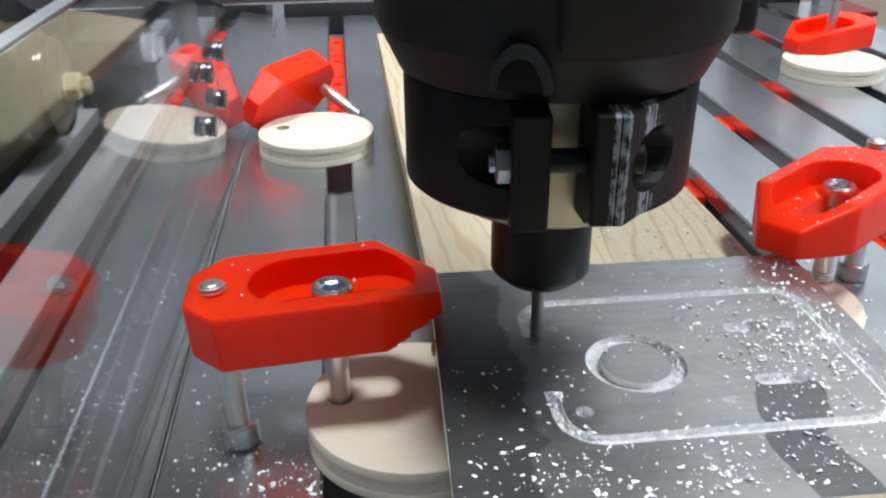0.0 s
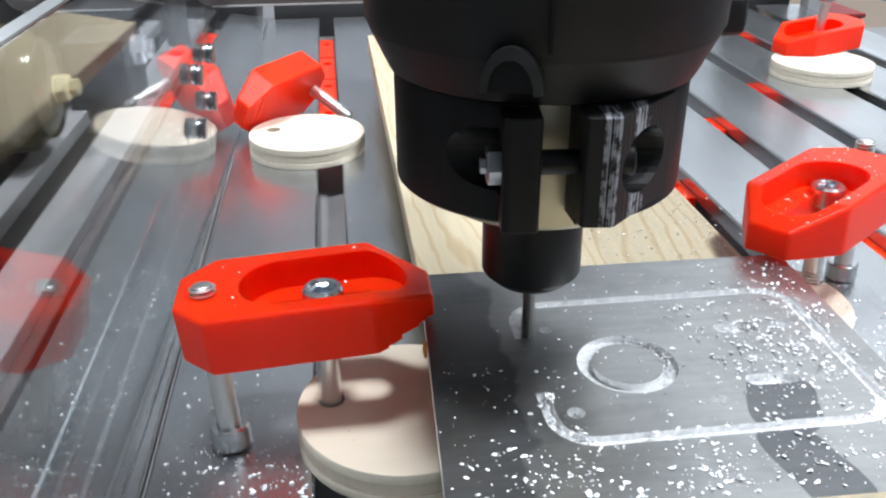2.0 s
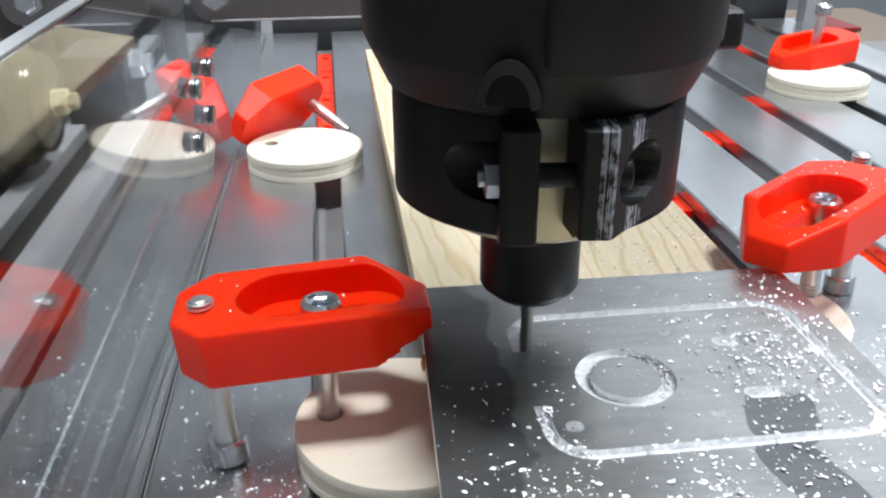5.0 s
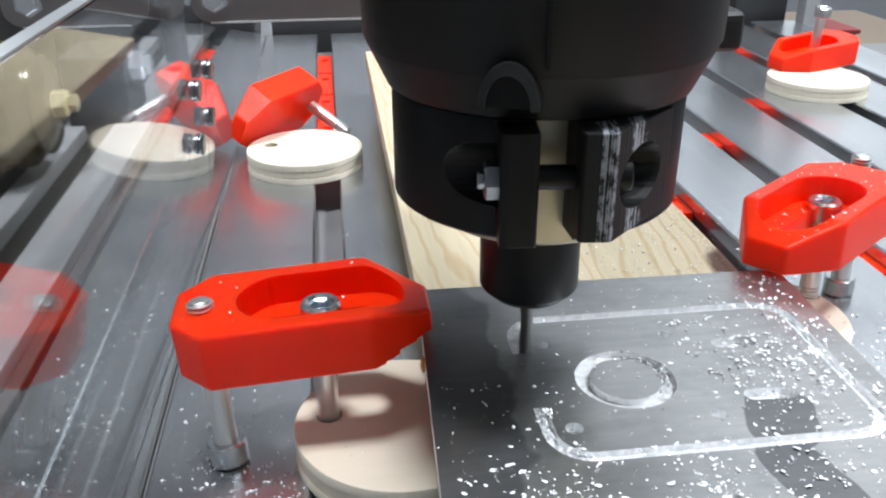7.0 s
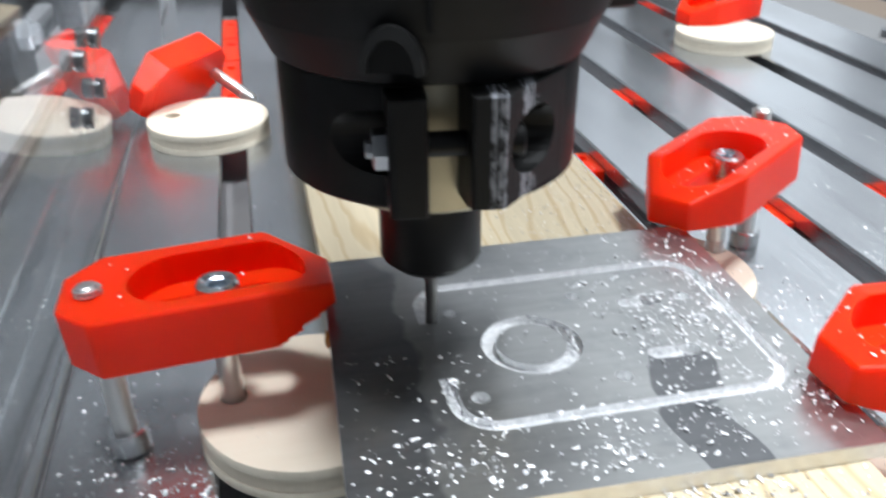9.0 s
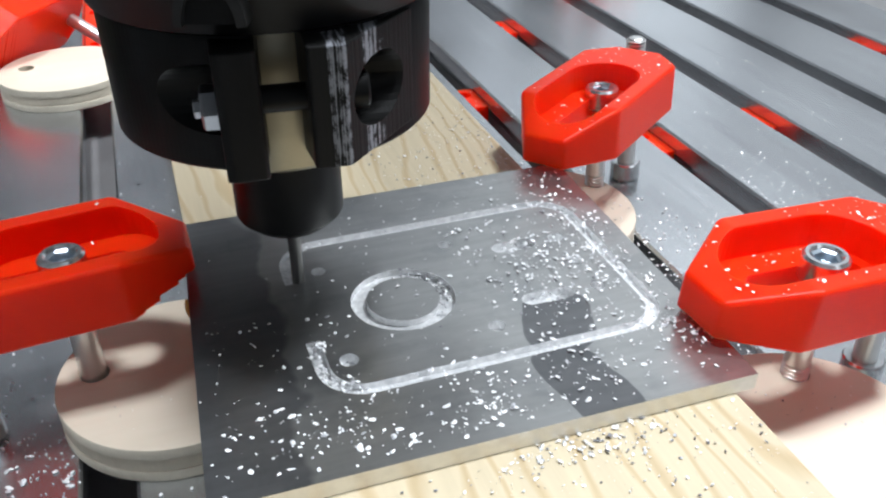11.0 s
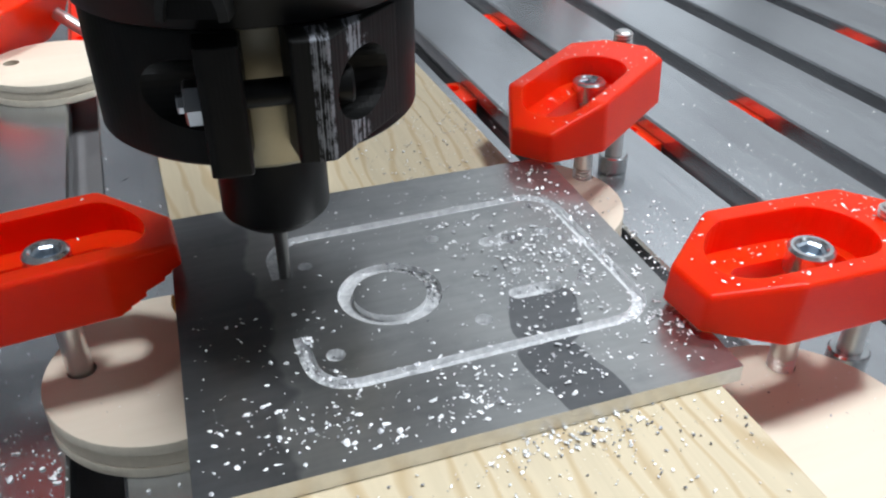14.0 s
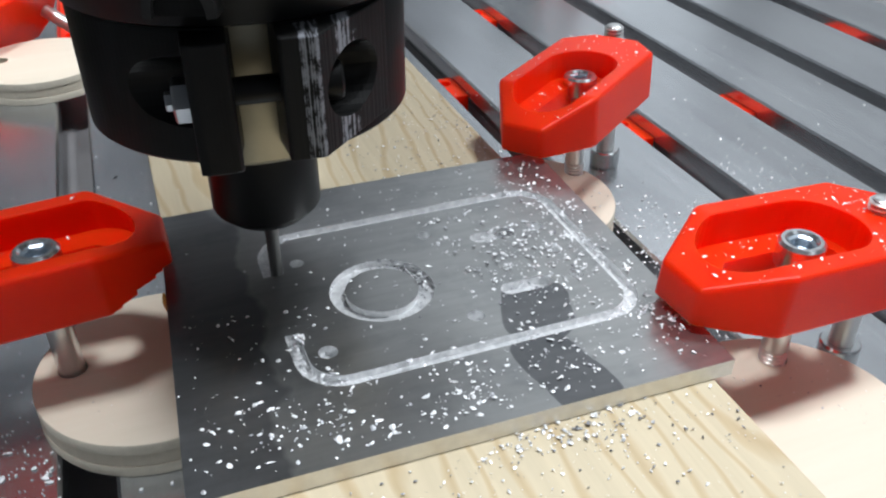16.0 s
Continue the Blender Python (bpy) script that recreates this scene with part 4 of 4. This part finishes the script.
spots += scatter(130, -2.5, -1.9, -1.2, 2.0, 0.003, lambda x, y: 0.5, 0.008, 0.022)
spots += scatter(70, 5.0, 5.75, -0.8, 3.2, 0.003, lambda x, y: 0.4, 0.008, 0.02)
chips("bed_swarf", "fine bright metal chips lying on the bed", spots, 2)
spots = scatter(150, -0.5, -0.12, 0.4, 3.5, 0.003, lambda x, y: bump2(x, y, -0.2, 1.2, 0.4, 1.2) + 0.04, 0.007, 0.02)
spots += scatter(60, -1.5, -0.8, 1.0, 3.6, 0.003, lambda x, y: 0.4, 0.006, 0.016)
for i in range(130):
    a, r = rnd.gauss(0.35, 0.55), rnd.uniform(0.17, 0.25)
    spots.append((0.805 + r * math.cos(a), -0.69 + r * math.sin(a), SHEET_Z + 0.05 + rnd.random() * 0.045, size(0.010, 0.024)))
for i in range(50):
    spots.append((rnd.uniform(1.46, 1.60), -0.44 + rnd.gauss(0, 0.022), SHEET_Z + 0.04 + rnd.random() * 0.05, size(0.010, 0.022)))
for i in range(24):
    spots.append((1.711 + rnd.gauss(0, 0.02), -0.906 + rnd.gauss(0, 0.02), SHEET_Z + 0.04 + rnd.random() * 0.05, size(0.008, 0.02)))
chips("grey_swarf", "dull grey metal crumbs strewn over bed and sheet", spots, 7, DARKCHIP)
spots = scatter(260, -0.05, 1.9, -3.0, -1.72, SHEET_Z + 0.002, lambda x, y: bump2(x, y, 0.9, -1.75, 0.8, 0.35) + 0.12, 0.005, 0.019)
spots += scatter(560, 0.0, 1.92, 0.38, 2.6, SHEET_Z + 0.002, lambda x, y: bump2(x, y, 1.75, 0.8, 0.5, 0.9) + 0.06, 0.006, 0.018)
spots += scatter(150, 0.7, 1.7, -1.95, -1.68, SHEET_Z + 0.002, lambda x, y: bump2(x, y, 1.25, -1.73, 0.35, 0.1), 0.008, 0.026)
spots += scatter(240, 0.2, 1.92, -2.9, -1.72, SHEET_Z + 0.002, lambda x, y: 0.6 * bump2(x, y, 1.4, -1.9, 0.6, 0.6) + 0.15, 0.005, 0.016)
chips("board_swarf", "fine metal chips lying on the pine board", spots, 3, DULLCHIP)
spots = [(2.44 + 0.55 * math.sqrt(f) * math.cos(a), -1.70 + 0.55 * math.sqrt(f) * math.sin(a), DISC_H + 0.002, size(0.006, 0.018)) for a, f in ((rnd.uniform(-0.6, 1.9), rnd.random()) for _ in range(60))]
spots += [(2.18 + 0.57 * math.sqrt(f) * math.cos(a), 0.60 + 0.57 * math.sqrt(f) * math.sin(a), DISC_H + 0.002, size(0.006, 0.018)) for a, f in ((rnd.uniform(-1.6, 0.3), rnd.random()) for _ in range(70))]
spots += [(-0.255 + 0.5 * math.cos(a) * f, -0.21 + 0.5 * math.sin(a) * f, DISC_H + 0.002, size(0.006, 0.012)) for a, f in ((rnd.uniform(3.3, 5.6), rnd.uniform(0.2, 1.0)) for _ in range(14))]
chips("disc_swarf", "fine metal chips lying on the wooden discs", spots, 4, DULLCHIP)


def clamp_chips(place, n, seed):
    """Chips on a clamp's flat top and in its hollow."""
    x, y, z, heading, tilt, lean = place
    r = random.Random(seed)
    m = at(x, y, z, heading, -tilt, lean)
    out = []
    while len(out) < n:
        lx, ly = r.uniform(0.05, CL - 0.08), r.uniform(-CW / 2 + 0.04, CW / 2 - 0.04)
        in_hollow = math.hypot(ly, max(0.0, 0.55 - lx, lx - 0.965)) < 0.215
        in_slot = abs(ly) < 0.095 and 0.38 < lx < 1.11
        on_top = math.hypot(ly, max(0.0, 0.55 - lx, lx - 0.965)) > 0.238 and abs(ly) < CW / 2 - 0.03
        if lx > CL - CC:
            on_top = on_top and abs(ly) < CD + (CW / 2 - CD) * (CL - lx) / CC - 0.02
        if lx < CA:
            on_top = on_top and abs(ly) < CB + (CW / 2 - CB) * lx / CA - 0.02
        if in_hollow and not in_slot and r.random() < 0.8:
            dz = -HOLLOW + 0.003
        elif on_top:
            dz = 0.002 - max(0.0, lx - CL + CC) / CC * CE
        else:
            continue
        p = m @ (Vector((lx, ly, dz)) * S) / S
        out.append((*p, size(0.007, 0.024)))
    return out


chips("clamp_swarf", "fine bright metal chips lying on the red clamps", clamp_chips(CLAMP_B, 105, 11) + clamp_chips(CLAMP_C, 150, 12) + clamp_chips(CLAMP_A, 14, 13), 6)
